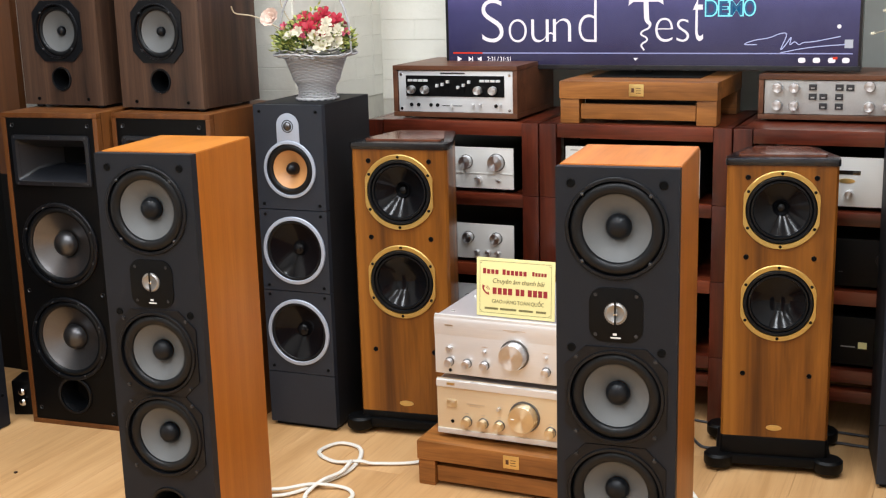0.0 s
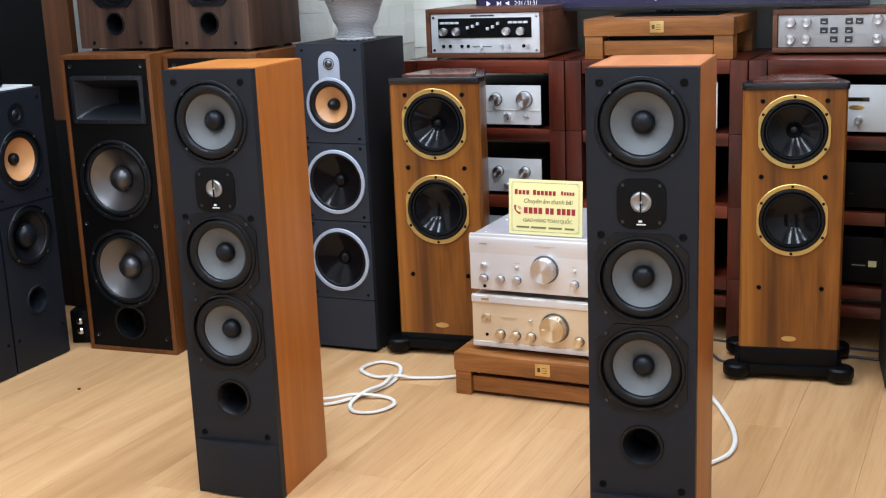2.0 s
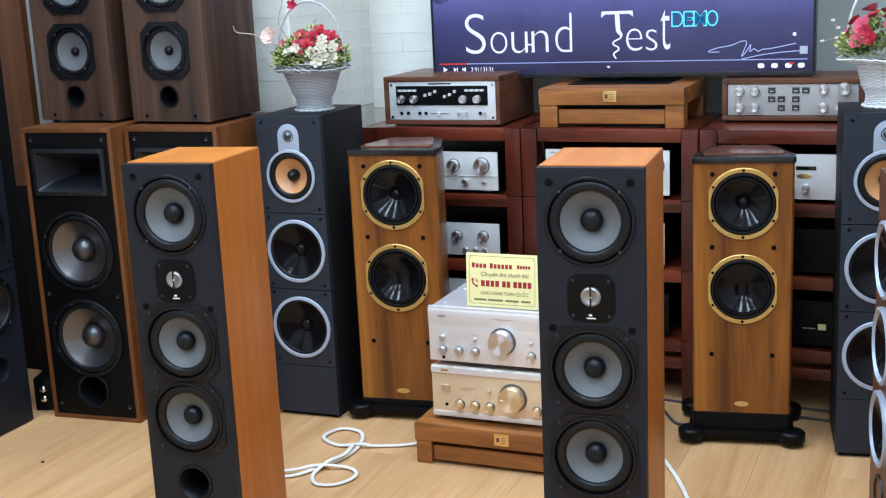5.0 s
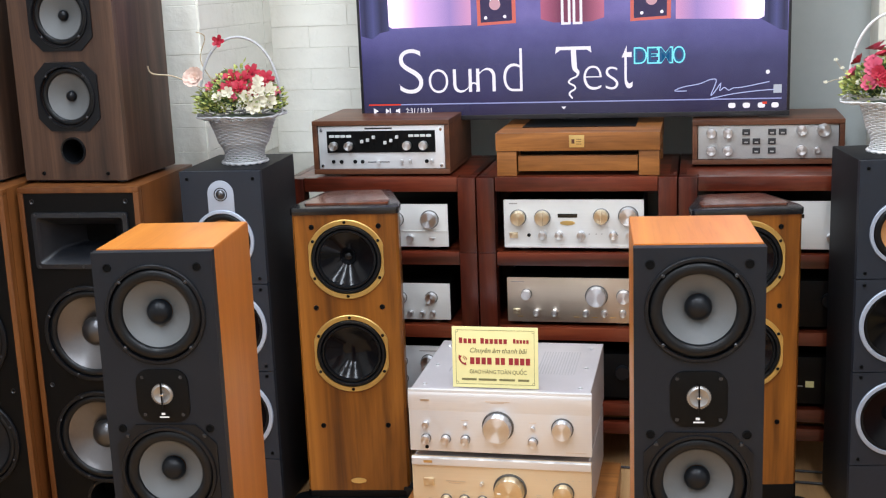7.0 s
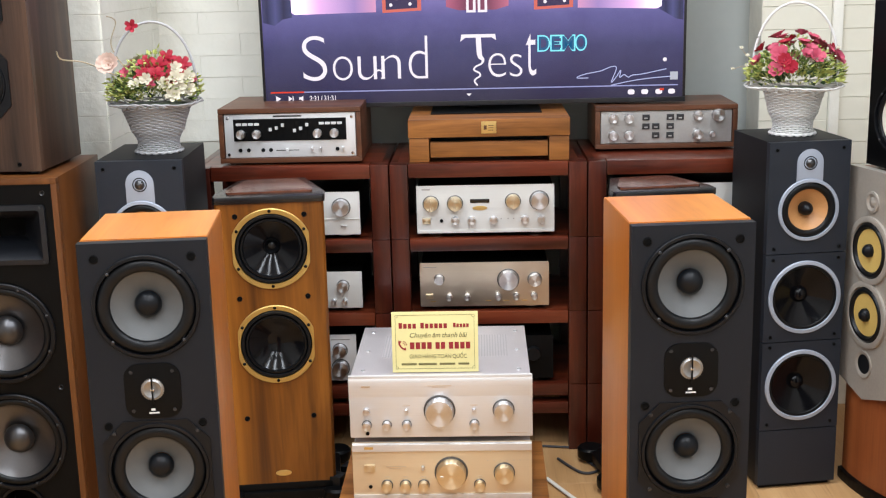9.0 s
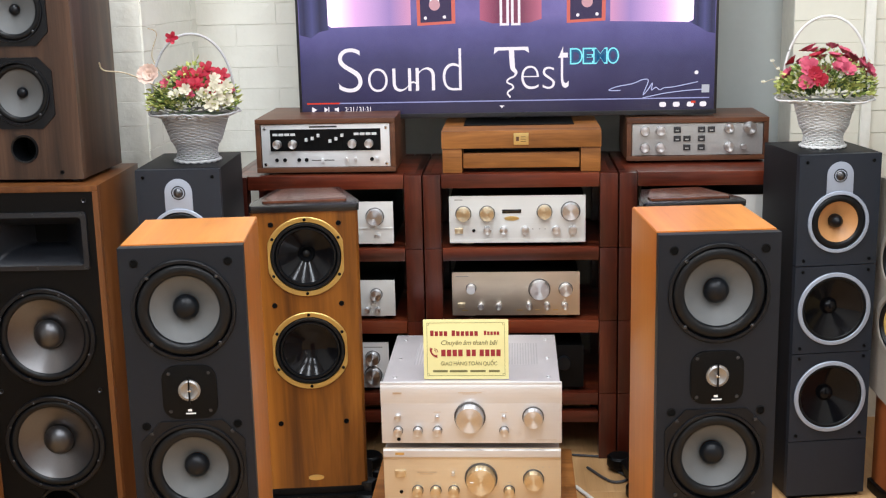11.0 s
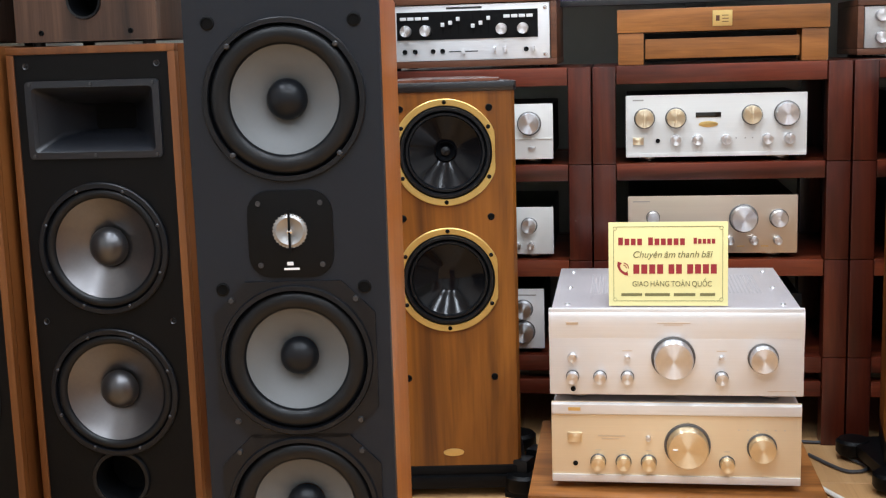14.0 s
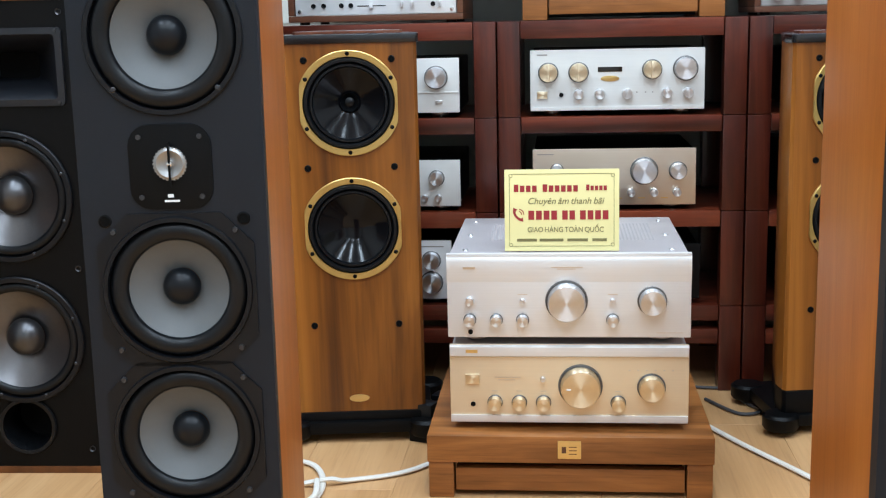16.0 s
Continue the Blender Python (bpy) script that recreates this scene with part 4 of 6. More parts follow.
taupe_tower(0.809, 2.960, -74.4, "red-brown tower loudspeaker with a taupe front and yellow cones")
bk = thing("bookshelf_speaker", "black loudspeaker with a brown edge standing on a taupe-fronted tower", "speaker", pose(0.834, 2.935, 0.8708, 0, 0, -74.4))
part("cabinet", open_front(box(-0.12, 0.12, 0.012, 0.24, 0, 0.42, 0.003)), M_DARKWAL, bk)
part("baffle", holed(rect(-0.115, 0.115, 0.004, 0.416), [(0, 0.13, 0.08)], 0, 0.0115), M_BLACK, bk)
woofer(bk, 0, 0.13, 0.086, M_FRAME, M_PALECONE, M_DUST, 0.74, 0.25, 0.2, 0.09, 4, 0.006)

# wooden tower seen along its front, by the east side
st = thing("tower_speaker", "brown wood tower loudspeaker with three silver-ringed drivers", "speaker", pose(0.702, 2.10, 0, 0, 0, -76))
part("cabinet", open_front(box(-0.10, 0.10, 0.02, 0.30, 0, 0.93, 0.003)), M_BAFFLE2, st, "grey side panels")
part("baffle", holed(rect(-0.10, 0.10, 0, 0.93), [(0, z, 0.066) for z in (0.77, 0.60, 0.43)], 0, 0.0195), M_CASE, st, "brown wood front")
for z in (0.77, 0.60, 0.43):
    wf = part("woofer", lathe(((0.076, -0.001), (0.076, 0.009), (0.070, 0.011), (0.066, 0.004)), 0, 0, z, 40), M_BLUERING, st, "driver in a silver ring")
    part("cone", lathe(((0.066, 0.004), (0.058, 0.007), (0.05, 0.0), (0.02, -0.014), (0.015, -0.004), (0, 0.0)), 0, 0, z, 36), M_GLOSSCONE, wf)
port(st, 0, 0.29, 0.03, 0.042)

# ---- rosewood racks ----
RACK_Y, RACK_D, RACK_TOP = 3.277, 0.44, 0.856
SHELVES = ((0.816, 0.856), (0.604, 0.641), (0.387, 0.424), (0.167, 0.203), (0.112, 0.146))


def rack(x0, x1, label):
    t = thing("hifi_rack", label, "rack", pose(x0, RACK_Y, 0), "red-brown hi-fi racks")
    w, p = x1 - x0, 0.052
    cuts = (0.0, 0.203, 0.424, 0.641, RACK_TOP)
    for x in (0, w - p):
        for y in (0, RACK_D - p):
            for a, b in zip(cuts, cuts[1:]):
                part("post", box(x + 0.001, x + p - 0.001, y, y + p, a + 0.0006, b - 0.0006, 0.0025), M_ROSEPOST, t)
    for k, (a, b) in enumerate(SHELVES):
        part("front_rail", box(p + 0.0008, w - p - 0.0008, 0.006, 0.05, a, b, 0.002), M_ROSE, t)
        part("back_rail", box(p + 0.0008, w - p - 0.0008, RACK_D - 0.05, RACK_D - 0.006, a, b, 0.002), M_ROSE, t)
        if k < 4:
            part("shelf_board", box(0.004, w - 0.004, 0.0505, RACK_D - 0.0505, b - 0.018, b - 0.001), M_ROSE, t)
    for x in (0.002, w - 0.022):
        for a, b in SHELVES:
            part("side_rail", box(x, x + 0.02, p + 0.001, RACK_D - p - 0.001, a, b, 0.002), M_ROSEPOST, t)
    return t


rack(-1.001, -0.447, "dark red rosewood hi-fi rack with silver amplifiers on its shelves")
rack(-0.445, 0.1085, "dark red rosewood hi-fi rack under the television")
rack(0.1105, 0.664, "dark red rosewood hi-fi rack with black units on its lower shelves")


# ---- electronics: front at y = 0 facing -y, x from the left edge, z from the underside ----


def knob(parent, x, z, r, out=0.018, material=None, face=0.003, pointer=False, name="knob", label=""):
    k = part(name, lathe(((r, -face), (r, 0.002), (r, out * 0.8), (r * 0.93, out), (r * 0.2, out * 0.985), (0, out * 0.98)), x, -face, z, 32), material or M_KNOB, parent, label)
    if pointer:
        part("pointer", box(x - r * 0.16, x + r * 0.16, -face - out - 0.006, -face - out + 0.001, z - r * 0.95, z + r * 0.95, 0.001), material or M_KNOB, k)
    return k


def ring_seat(parent, x, z, r):
    part("knob_seat", lathe(((r * 1.13, 0.0), (r * 1.12, 0.003), (r * 1.02, 0.004), (r, 0.002)), x, 0, z, 32), M_SEAT, parent)


def amp(name, label, x0, y0, z0, w, h, d, face_mat, body_mat, m=None, feet=0.012, face_t=0.006, bev=0.004, category="amplifier"):
    t = thing(name, label, category, pose(x0, y0, z0))
    part("chassis", box(0.004, w - 0.004, face_t, d, feet, feet + h - 0.003, 0.0025), body_mat, t)
    part("faceplate", box(0, w, 0, face_t, feet, feet + h, min(bev, face_t * 0.45)), face_mat, t)
    for x in (0.05, w - 0.05):
        for y in (0.05, d - 0.05):
            part("foot", lathe(((0.018, 0), (0.02, 0.003), (0.02, feet), (0, feet)), x, y, 0, 18, "z"), M_WARMSILVER if feet > 0.011 else M_RUBBER, t)
    return t


def mark(parent, x0, x1, z0, z1, material=None, name="printed_bar", y=-0.0006):
    part(name, box(x0, x1, y, 0.0005, z0, z1), material or M_INKGREY, parent)


# champagne integrated amplifiers on the teak stand
AX, AY, AW = -0.512, 2.660, 0.438
base = thing("amp_stand", "low teak amplifier stand with a brass plate on the floor", "stand", pose(-0.551, 2.614, 0), "teak amplifier stands")


def stand_parts(t, w, d, h, leg):
    part("top_slab", box(0, w, 0, d, h * 0.58, h, 0.003), M_TEAK, t)
    for x in (0, w - leg):
        for y in (0.004, d - leg - 0.004):
            part("leg", box(x + 0.002, x + leg - 0.002, y, y + leg, 0, h * 0.58 - 0.0005, 0.003), M_TEAK, t)
    part("apron", box(leg + 0.001, w - leg - 0.001, 0.012, 0.034, h * 0.10, h * 0.46, 0.002), M_TEAK, t)
    # added black sheet that stands in for the shade under the slab
    part("shade_filler", box(leg + 0.001, w - leg - 0.001, 0.06, 0.07, h * 0.04, h * 0.56), M_BLACK, t)
    pl = part("plate", box(w / 2 - 0.021, w / 2 + 0.021, -0.0015, 0.001, h * 0.58 + h * 0.08, h * 0.58 + h * 0.36, 0.0006), M_BRASS, t, "engraved brass plate")
    for k in range(3):
        part("engraving", box(w / 2 - 0.001, w / 2 + 0.013, -0.0018, -0.0014, h * 0.58 + h * (0.15 + 0.055 * k), h * 0.58 + h * (0.163 + 0.055 * k)), M_CASE, pl)
    part("engraving", box(w / 2 - 0.014, w / 2 - 0.006, -0.0018, -0.0014, h * 0.58 + h * 0.17, h * 0.58 + h * 0.27), M_CASE, pl)


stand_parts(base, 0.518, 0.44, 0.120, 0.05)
low = amp("amplifier", "champagne-gold integrated amplifier with a large volume knob", AX + 0.002, AY, 0.1205, AW - 0.004, 0.148, 0.40, M_CHAMPGOLD, M_CHAMPLID)
w = AW - 0.004
part("upper_lip", prism([(0.0005, 0.136), (-0.006, 0.139), (-0.006, 0.156), (0.0005, 0.159)], 0.001, w - 0.001, "x", 0.001), M_CHAMP, low, "silver rounded lip")
part("lower_lip", box(0.001, w - 0.001, -0.004, 0.001, 0.0125, 0.026, 0.0015), M_CHAMP, low)
for x, z, r, o in ((0.55, 0.082, 0.036, 0.026), (0.845, 0.080, 0.023, 0.02), (0.19, 0.050, 0.0125, 0.016), (0.293, 0.050, 0.0125, 0.016), (0.395, 0.050, 0.0125, 0.016), (0.708, 0.050, 0.0125, 0.016)):
    ring_seat(low, w * x, z, r)
    knob(low, w * x, z, r, o, M_KNOBG)
knob(low, w * 0.393, 0.095, 0.0045, 0.008, M_KNOB)
part("power_button", box(w * 0.066, w * 0.125, -0.006, 0.001, 0.086, 0.104, 0.0015), M_KNOBG, low)
part("headphone_jack", lathe(((0.0046, 0.0), (0.0046, 0.0015), (0.003, 0.0012), (0, 0.001)), w * 0.097, 0, 0.046, 14), M_BLACK, low)
part("maker_badge", box(w * 0.07, w * 0.12, -0.0066, -0.0055, 0.145, 0.151), M_BRASS, low)
mark(low, w * 0.19, w * 0.30, 0.096, 0.0985, M_WARMSILVER)
mark(low, w * 0.205, w * 0.275, 0.0915, 0.0935, M_WARMSILVER)
for k in range(6):
    mark(low, w * (0.75 + 0.036 * k), w * (0.758 + 0.036 * k), 0.1105, 0.1125, M_WARMSILVER)
for x in (0.19, 0.293, 0.395, 0.708):
    mark(low, w * (x - 0.012), w * (x + 0.012), 0.0705, 0.0722, M_WARMSILVER)
part("pointer", box(w * 0.55 - 0.026, w * 0.55 - 0.018, -0.031, -0.0285, 0.082, 0.0835), M_WHITEINK, low)

up = amp("amplifier", "silver-champagne integrated amplifier standing on a gold one", AX, AY, 0.2815, AW, 0.155, 0.41, M_CHAMP, M_CHAMPLID)
w = AW
# bowed upper edge of the face
part("brow", prism([(0.0005, 0.110), (-0.0012, 0.125), (-0.0020, 0.140), (-0.0018, 0.152), (-0.0004, 0.160), (0.003, 0.1655), (0.008, 0.1675), (0.008, 0.160)], 0.0, w, "x"), M_CHAMP, up, "rounded brow of the face")
for x, z, r, o in ((0.493, 0.080, 0.034, 0.026), (0.842, 0.080, 0.0235, 0.02), (0.093, 0.045, 0.0105, 0.015), (0.203, 0.045, 0.0105, 0.015), (0.312, 0.045, 0.0105, 0.015), (0.682, 0.045, 0.0105, 0.015)):
    ring_seat(up, w * x, z, r)
    knob(up, w * x, z, r, o, M_KNOB)
for x, z, r in ((0.093, 0.080, 0.008), (0.312, 0.080, 0.0045), (0.682, 0.080, 0.0045)):
    knob(up, w * x, z, r, 0.008, M_KNOB)
part("headphone_jack", lathe(((0.0046, 0.0), (0.0046, 0.0015), (0.003, 0.0012), (0, 0.001)), w * 0.095, 0, 0.0225, 14), M_BLACK, up)
part("maker_badge", box(w * 0.068, w * 0.118, -0.0030, -0.0015, 0.1395, 0.1435), M_WARMSILVER, up)
mark(up, w * 0.43, w * 0.56, 0.1415, 0.1432, M_WARMSILVER, y=-0.0026)
mark(up, w * 0.455, w * 0.53, 0.1385, 0.1398, M_WARMSILVER, y=-0.0026)
mark(up, w * 0.86, w * 0.97, 0.0205, 0.0215, M_WARMSILVER)
for x in (0.312, 0.682):
    mark(up, w * (x - 0.02), w * (x + 0.02), 0.0915, 0.093, M_WARMSILVER)
TOPZ = 0.2815 + 0.012 + 0.152
for sx in (0.07, 0.93):
    for y in (0.05, 0.20, 0.36):
        part("lid_screw", lathe(((0, 0.0035), (0.004, 0.0035), (0.0055, 0.0)), w * sx, y, 0.1635, 10, "z"), M_KNOB, up)
# thin strips for vent slots, with the slots' shade in their colour
for gx in (0.16, 0.66):
    for k in range(14):
        part("vent_slot", box(w * gx + 0.007 * k, w * gx + 0.007 * k + 0.0032, 0.15, 0.33, 0.1637, 0.1643), M_VENT, up)

# shop card leaning on the amplifier
card = thing("shop_card", "yellow printed shop card standing on the silver amplifier", "sign", pose(-0.407, AY + 0.028, TOPZ + 0.0025, -4))
part("sheet", box(0, 0.206, 0, 0.0025, 0, 0.148, 0.0008), M_CARD, card, "yellow card")
for a, b, c, d in ((0.014, 0.192, 0.1395, 0.1403), (0.014, 0.192, 0.0085, 0.0093), (0.0085, 0.0093, 0.014, 0.134), (0.1965, 0.1973, 0.014, 0.134)):
    part("border", box(a, b, -0.0005, 0.0003, c, d), M_INKGREEN, card)
for sx, sz in ((0.0113, 0.137), (0.1947, 0.137), (0.0113, 0.0113), (0.1947, 0.0113)):
    part("border_corner", lathe(((0.0034, 0.0005), (0.0027, 0.0006), (0.0027, 0.0)), sx, 0, sz, 14), M_INKGREEN, card)
for a, b, n, z0, z1 in ((0.017, 0.061, 4, 0.1075, 0.1190), (0.069, 0.135, 6, 0.1075, 0.1190), (0.147, 0.186, 5, 0.1095, 0.1180)):
    for k in range(n):
        part("name_bar", box(a + (b - a) * k / n, a + (b - a) * (k + 0.74) / n, -0.0006, 0.0003, z0, z1 + (0.002 if k == 0 else 0)), M_INKRED, card, "dark red bar")
lettering("Chuyên âm thanh bãi", 0.0165, M_INKGREEN, card, pose(0.041, -0.0004, 0.0855), shear=0.25)
for a, b, n in ((0.043, 0.098, 4), (0.104, 0.130, 2), (0.136, 0.190, 4)):
    for k in range(n):
        part("number_bar", box(a + (b - a) * k / n, a + (b - a) * (k + 0.76) / n, -0.0006, 0.0003, 0.0570, 0.0735), M_INKRED, card, "dark red bar")
part("handset_mark", ribbon([(0.0195, 0.0775), (0.0175, 0.071), (0.021, 0.063), (0.028, 0.0575), (0.0335, 0.0575)], lambda q: 0.0021 + 0.0022 * abs(2 * q - 1) ** 3, -0.0005), M_INKRED, card, "red telephone mark")
part("wave_mark", ribbon([(0.0265, 0.0765), (0.0325, 0.073), (0.035, 0.0665)], 0.0008, -0.0005), M_INKRED, card)
part("wave_mark", ribbon([(0.0258, 0.0725), (0.0295, 0.0705), (0.031, 0.0665)], 0.0008, -0.0005), M_INKRED, card)
lettering("GIAO HÀNG TOÀN QUỐC", 0.0135, M_INKGREEN, card, pose(0.041, -0.0004, 0.0345), stretch=0.86)
for a, b in ((0.022, 0.058), (0.063, 0.106), (0.113, 0.150), (0.158, 0.184)):
    part("address_bar", box(a, b, -0.0006, 0.0003, 0.0175, 0.0225), M_INKGREEN, card, "small dark bar")

# ---- things on the racks ----
GY = RACK_Y + 0.022


def wood_case(name, label, x0, y0, z0, w, h, d, category="receiver"):
    t = thing(name, label, category, pose(x0, y0, z0))
    e = 0.014
    part("case_top", box(0, w, 0, d, h - e, h, 0.002), M_CASE, t)
    part("case_bottom", box(0, w, 0, d, 0.006, 0.006 + e, 0.002), M_CASE, t)
    for x in (0, w - e):
        part("case_side", box(x, x + e, 0.0005, d, e + 0.0065, h - e - 0.0005, 0.002), M_CASE, t)
    part("chassis", box(e + 0.001, w - e - 0.001, 0.03, d - 0.01, e + 0.008, h - e - 0.002), M_BLACK, t)
    for x in (0.03, w - 0.03):
        for y in (0.04, d - 0.04):
            part("foot", lathe(((0.012, 0), (0.012, 0.0065)), x, y, 0, 12, "z"), M_RUBBER, t)
    return t


mw, mh = 0.402, 0.160
mar = wood_case("receiver", "silver-faced vintage receiver in a walnut case", -0.924, GY + 0.01, RACK_TOP + 0.0008, mw, mh, 0.33)
mz = 0.021
part("faceplate", box(0.016, mw - 0.016, 0.006, 0.028, mz, mh - 0.016, 0.002), M_SILVER, mar, "bright silver face")
fx0, fw = 0.042, mw - 0.084
part("black_window", box(fx0, fx0 + fw, 0.0035, 0.007, 0.068, 0.130), M_BLACK, mar, "black control window")
for k in range(4):
    part("push_key", box(fx0 + 0.008 + 0.017 * k, fx0 + 0.022 + 0.017 * k, -0.001, 0.004, 0.112, 0.119, 0.001), M_SILVER, mar)
    part("push_key", box(fx0 + fw - 0.076 + 0.017 * k, fx0 + fw - 0.062 + 0.017 * k, -0.001, 0.004, 0.112, 0.119, 0.001), M_SILVER, mar)
for x in (0.066, 0.207, 0.746, 0.896):
    knob(mar, fx0 + fw * x, 0.088, 0.0125, 0.018, M_KNOB, -0.0035)
for x, dz in ((0.33, 0.0), (0.385, 0.004), (0.44, 0.012), (0.545, -0.004), (0.60, 0.002), (0.655, 0.012)):
    part("slider_slot", box(fx0 + fw * x - 0.0012, fx0 + fw * x + 0.0012, 0.0028, 0.0036, 0.078, 0.122), M_VOID, mar)
    part("slider_cap", box(fx0 + fw * x - 0.004, fx0 + fw * x + 0.004, -0.006, 0.003, 0.096 + dz, 0.105 + dz, 0.001), M_SILVER, mar)
for x in (0.062, 0.127, 0.24, 0.30, 0.82):
    part("jack", lathe(((0.0055, -0.006), (0.0055, -0.003), (0.003, -0.004), (0, -0.005)), 0.016 + (mw - 0.032) * x * 0.98 + 0.02, 0, 0.042, 14), M_BLACK, mar)
for x in (0.625, 0.69, 0.86):
    part("toggle", box(0.016 + (mw - 0.032) * x + 0.012, 0.016 + (mw - 0.032) * x + 0.018, -0.008, 0.006, 0.036, 0.048, 0.001), M_KNOB, mar)
part("balance_slot", box(0.16, 0.225, 0.005, 0.0065, 0.0395, 0.0415), M_BLACK, mar)
part("balance_cap", box(0.188, 0.196, -0.004, 0.006, 0.035, 0.046, 0.001), M_SILVER, mar)
part("maker_bar", box(0.155, 0.235, 0.0052, 0.0062, 0.1345, 0.139), M_SCREW, mar, "small dark name bar")
for x in (0.026, mw - 0.026):
    for z in (0.03, mh - 0.027):
        part("face_screw", lathe(((0, -0.003), (0.0045, -0.0035), (0.005, -0.006)), x, 0, z, 12), M_CHROME, mar)

st2 = thing("amp_stand", "teak amplifier stand with a brass plate on the rack", "stand", pose(-0.390, GY, RACK_TOP + 0.0008), "teak amplifier stands")
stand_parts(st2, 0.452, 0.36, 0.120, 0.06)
part("felt_pad", box(0.06, 0.38, 0.12, 0.33, 0.1195, 0.1225), M_BLACK, st2)

lw, lh = 0.410, 0.130
lux = wood_case("amplifier", "vintage amplifier with square keys in a walnut case", 0.146, RACK_Y + 0.17, RACK_TOP + 0.0008, lw, lh, 0.26, "amplifier")
part("faceplate", box(0.016, lw - 0.016, 0.006, 0.028, 0.021, lh - 0.016, 0.002), M_STEEL, lux, "steel-silver face")
for x, z, r in ((0.095, 0.094, 0.0135), (0.215, 0.094, 0.0135), (0.095, 0.045, 0.0135), (0.215, 0.045, 0.0135), (0.74, 0.100, 0.014), (0.895, 0.100, 0.018), (0.74, 0.045, 0.014), (0.85, 0.045, 0.008)):
    knob(lux, 0.016 + (lw - 0.032) * x, z, r, 0.018, M_KNOB, -0.006)
for x, z in ((0.345, 0.096), (0.53, 0.096), (0.605, 0.096), (0.345, 0.070), (0.42, 0.070), (0.53, 0.070), (0.42, 0.044), (0.53, 0.044)):
    kx = 0.016 + (lw - 0.032) * x
    k = part("square_key", box(kx - 0.0105, kx + 0.0105, 0.002, 0.0065, z - 0.0085, z + 0.0085, 0.001), M_SCREW, lux, "dark square key")
    part("key_mark", box(kx - 0.005, kx + 0.005, 0.0012, 0.0022, z - 0.0045, z - 0.0005, 0.0004), M_STEEL, k)
mark(lux, 0.09, 0.15, 0.1155, 0.1175, M_SEAT, y=0.0052)


def shelf_z(k):
    return SHELVES[k][1] + 0.0003


def generic(label, x0, x1, k, h, face_mat, d=0.34, y=0.0, body=None, feet=0.012):
    t = amp("amplifier", label, x0 - 0.016, GY + y, shelf_z(k), x1 - x0, h, d, face_mat, body or M_DARKBOX, feet=feet)
    return t, x1 - x0


# middle rack, upper bay
a1, w = generic("pale silver integrated amplifier with gold knobs in the rack", -0.356, 0.034, 1, 0.137, M_SILVERW)
for x, z, r, m in ((0.105, 0.098, 0.0205, M_KNOBG), (0.28, 0.098, 0.0205, M_KNOBG), (0.70, 0.102, 0.020, M_KNOBG), (0.89, 0.103, 0.025, M_KNOB)):
    ring_seat(a1, w * x, z, r)
    knob(a1, w * x, z, r, 0.018, m, pointer=(m is M_KNOBG))
for x, r in ((0.28, 0.0115), (0.40, 0.0115), (0.558, 0.0115), (0.785, 0.0115), (0.905, 0.0115)):
    knob(a1, w * x, 0.049, r, 0.014, M_KNOB, pointer=x in (0.558, 0.905))
part("display", box(w * 0.39, w * 0.53, -0.0012, 0.001, 0.098, 0.109, 0.0004), M_DISPLAY, a1, "dark display window")
part("gold_oval", prism([(w * 0.46 + 0.021 * math.cos(a), 0.083 + 0.0065 * math.sin(a)) for a in (2 * math.pi * k / 24 for k in range(24))], -0.0016, 0.001, "y", 0.0004), M_BRASS, a1)
part("power_button", box(w * 0.04, w * 0.10, -0.005, 0.001, 0.040, 0.056, 0.001), M_KNOBG, a1)
part("headphone_jack", lathe(((0.005, 0.0), (0.005, 0.002), (0, 0.001)), w * 0.18, 0, 0.048, 12), M_BLACK, a1)
part("lower_lip", box(0.001, w - 0.001, -0.003, 0.001, 0.0125, 0.021, 0.001), M_SILVERW, a1)
mark(a1, w * 0.04, w * 0.10, 0.1365, 0.1395)
for x in (0.56, 0.61, 0.66, 0.70):
    mark(a1, w * x, w * x + 0.003, 0.05, 0.053)

# middle rack, second bay
a2, w = generic("warm brushed-silver amplifier in the rack", -0.352, 0.018, 2, 0.130, M_WARMSILVER)
for x, z, r in ((0.15, 0.094, 0.0135), (0.685, 0.090, 0.0285), (0.89, 0.090, 0.0185)):
    ring_seat(a2, w * x, z, r)
    knob(a2, w * x, z, r, 0.02, M_KNOB)
for x in (0.225, 0.365, 0.605, 0.745, 0.885):
    knob(a2, w * x, 0.041, 0.0095, 0.014, M_KNOB)
for x in (0.10, 0.53, 0.67, 0.81):
    mark(a2, w * x - 0.008, w * x + 0.008, 0.0265, 0.029, M_BRASS)
part("power_button", box(w * 0.045, w * 0.10, -0.005, 0.001, 0.036, 0.050, 0.001), M_KNOBG, a2)
mark(a2, w * 0.03, w * 0.13, 0.1285, 0.1305)
# dark unit low in the middle rack
a3, w = generic("black component low in the rack", -0.352, 0.03, 3, 0.13, M_DARKBOX)
mark(a3, w * 0.1, w * 0.3, 0.10, 0.103, M_SCREW)
part("display", box(w * 0.35, w * 0.65, -0.0012, 0.001, 0.08, 0.105, 0.0004), M_DISPLAY, a3)
knob(a3, w * 0.85, 0.09, 0.02, 0.016, M_RUBBER)

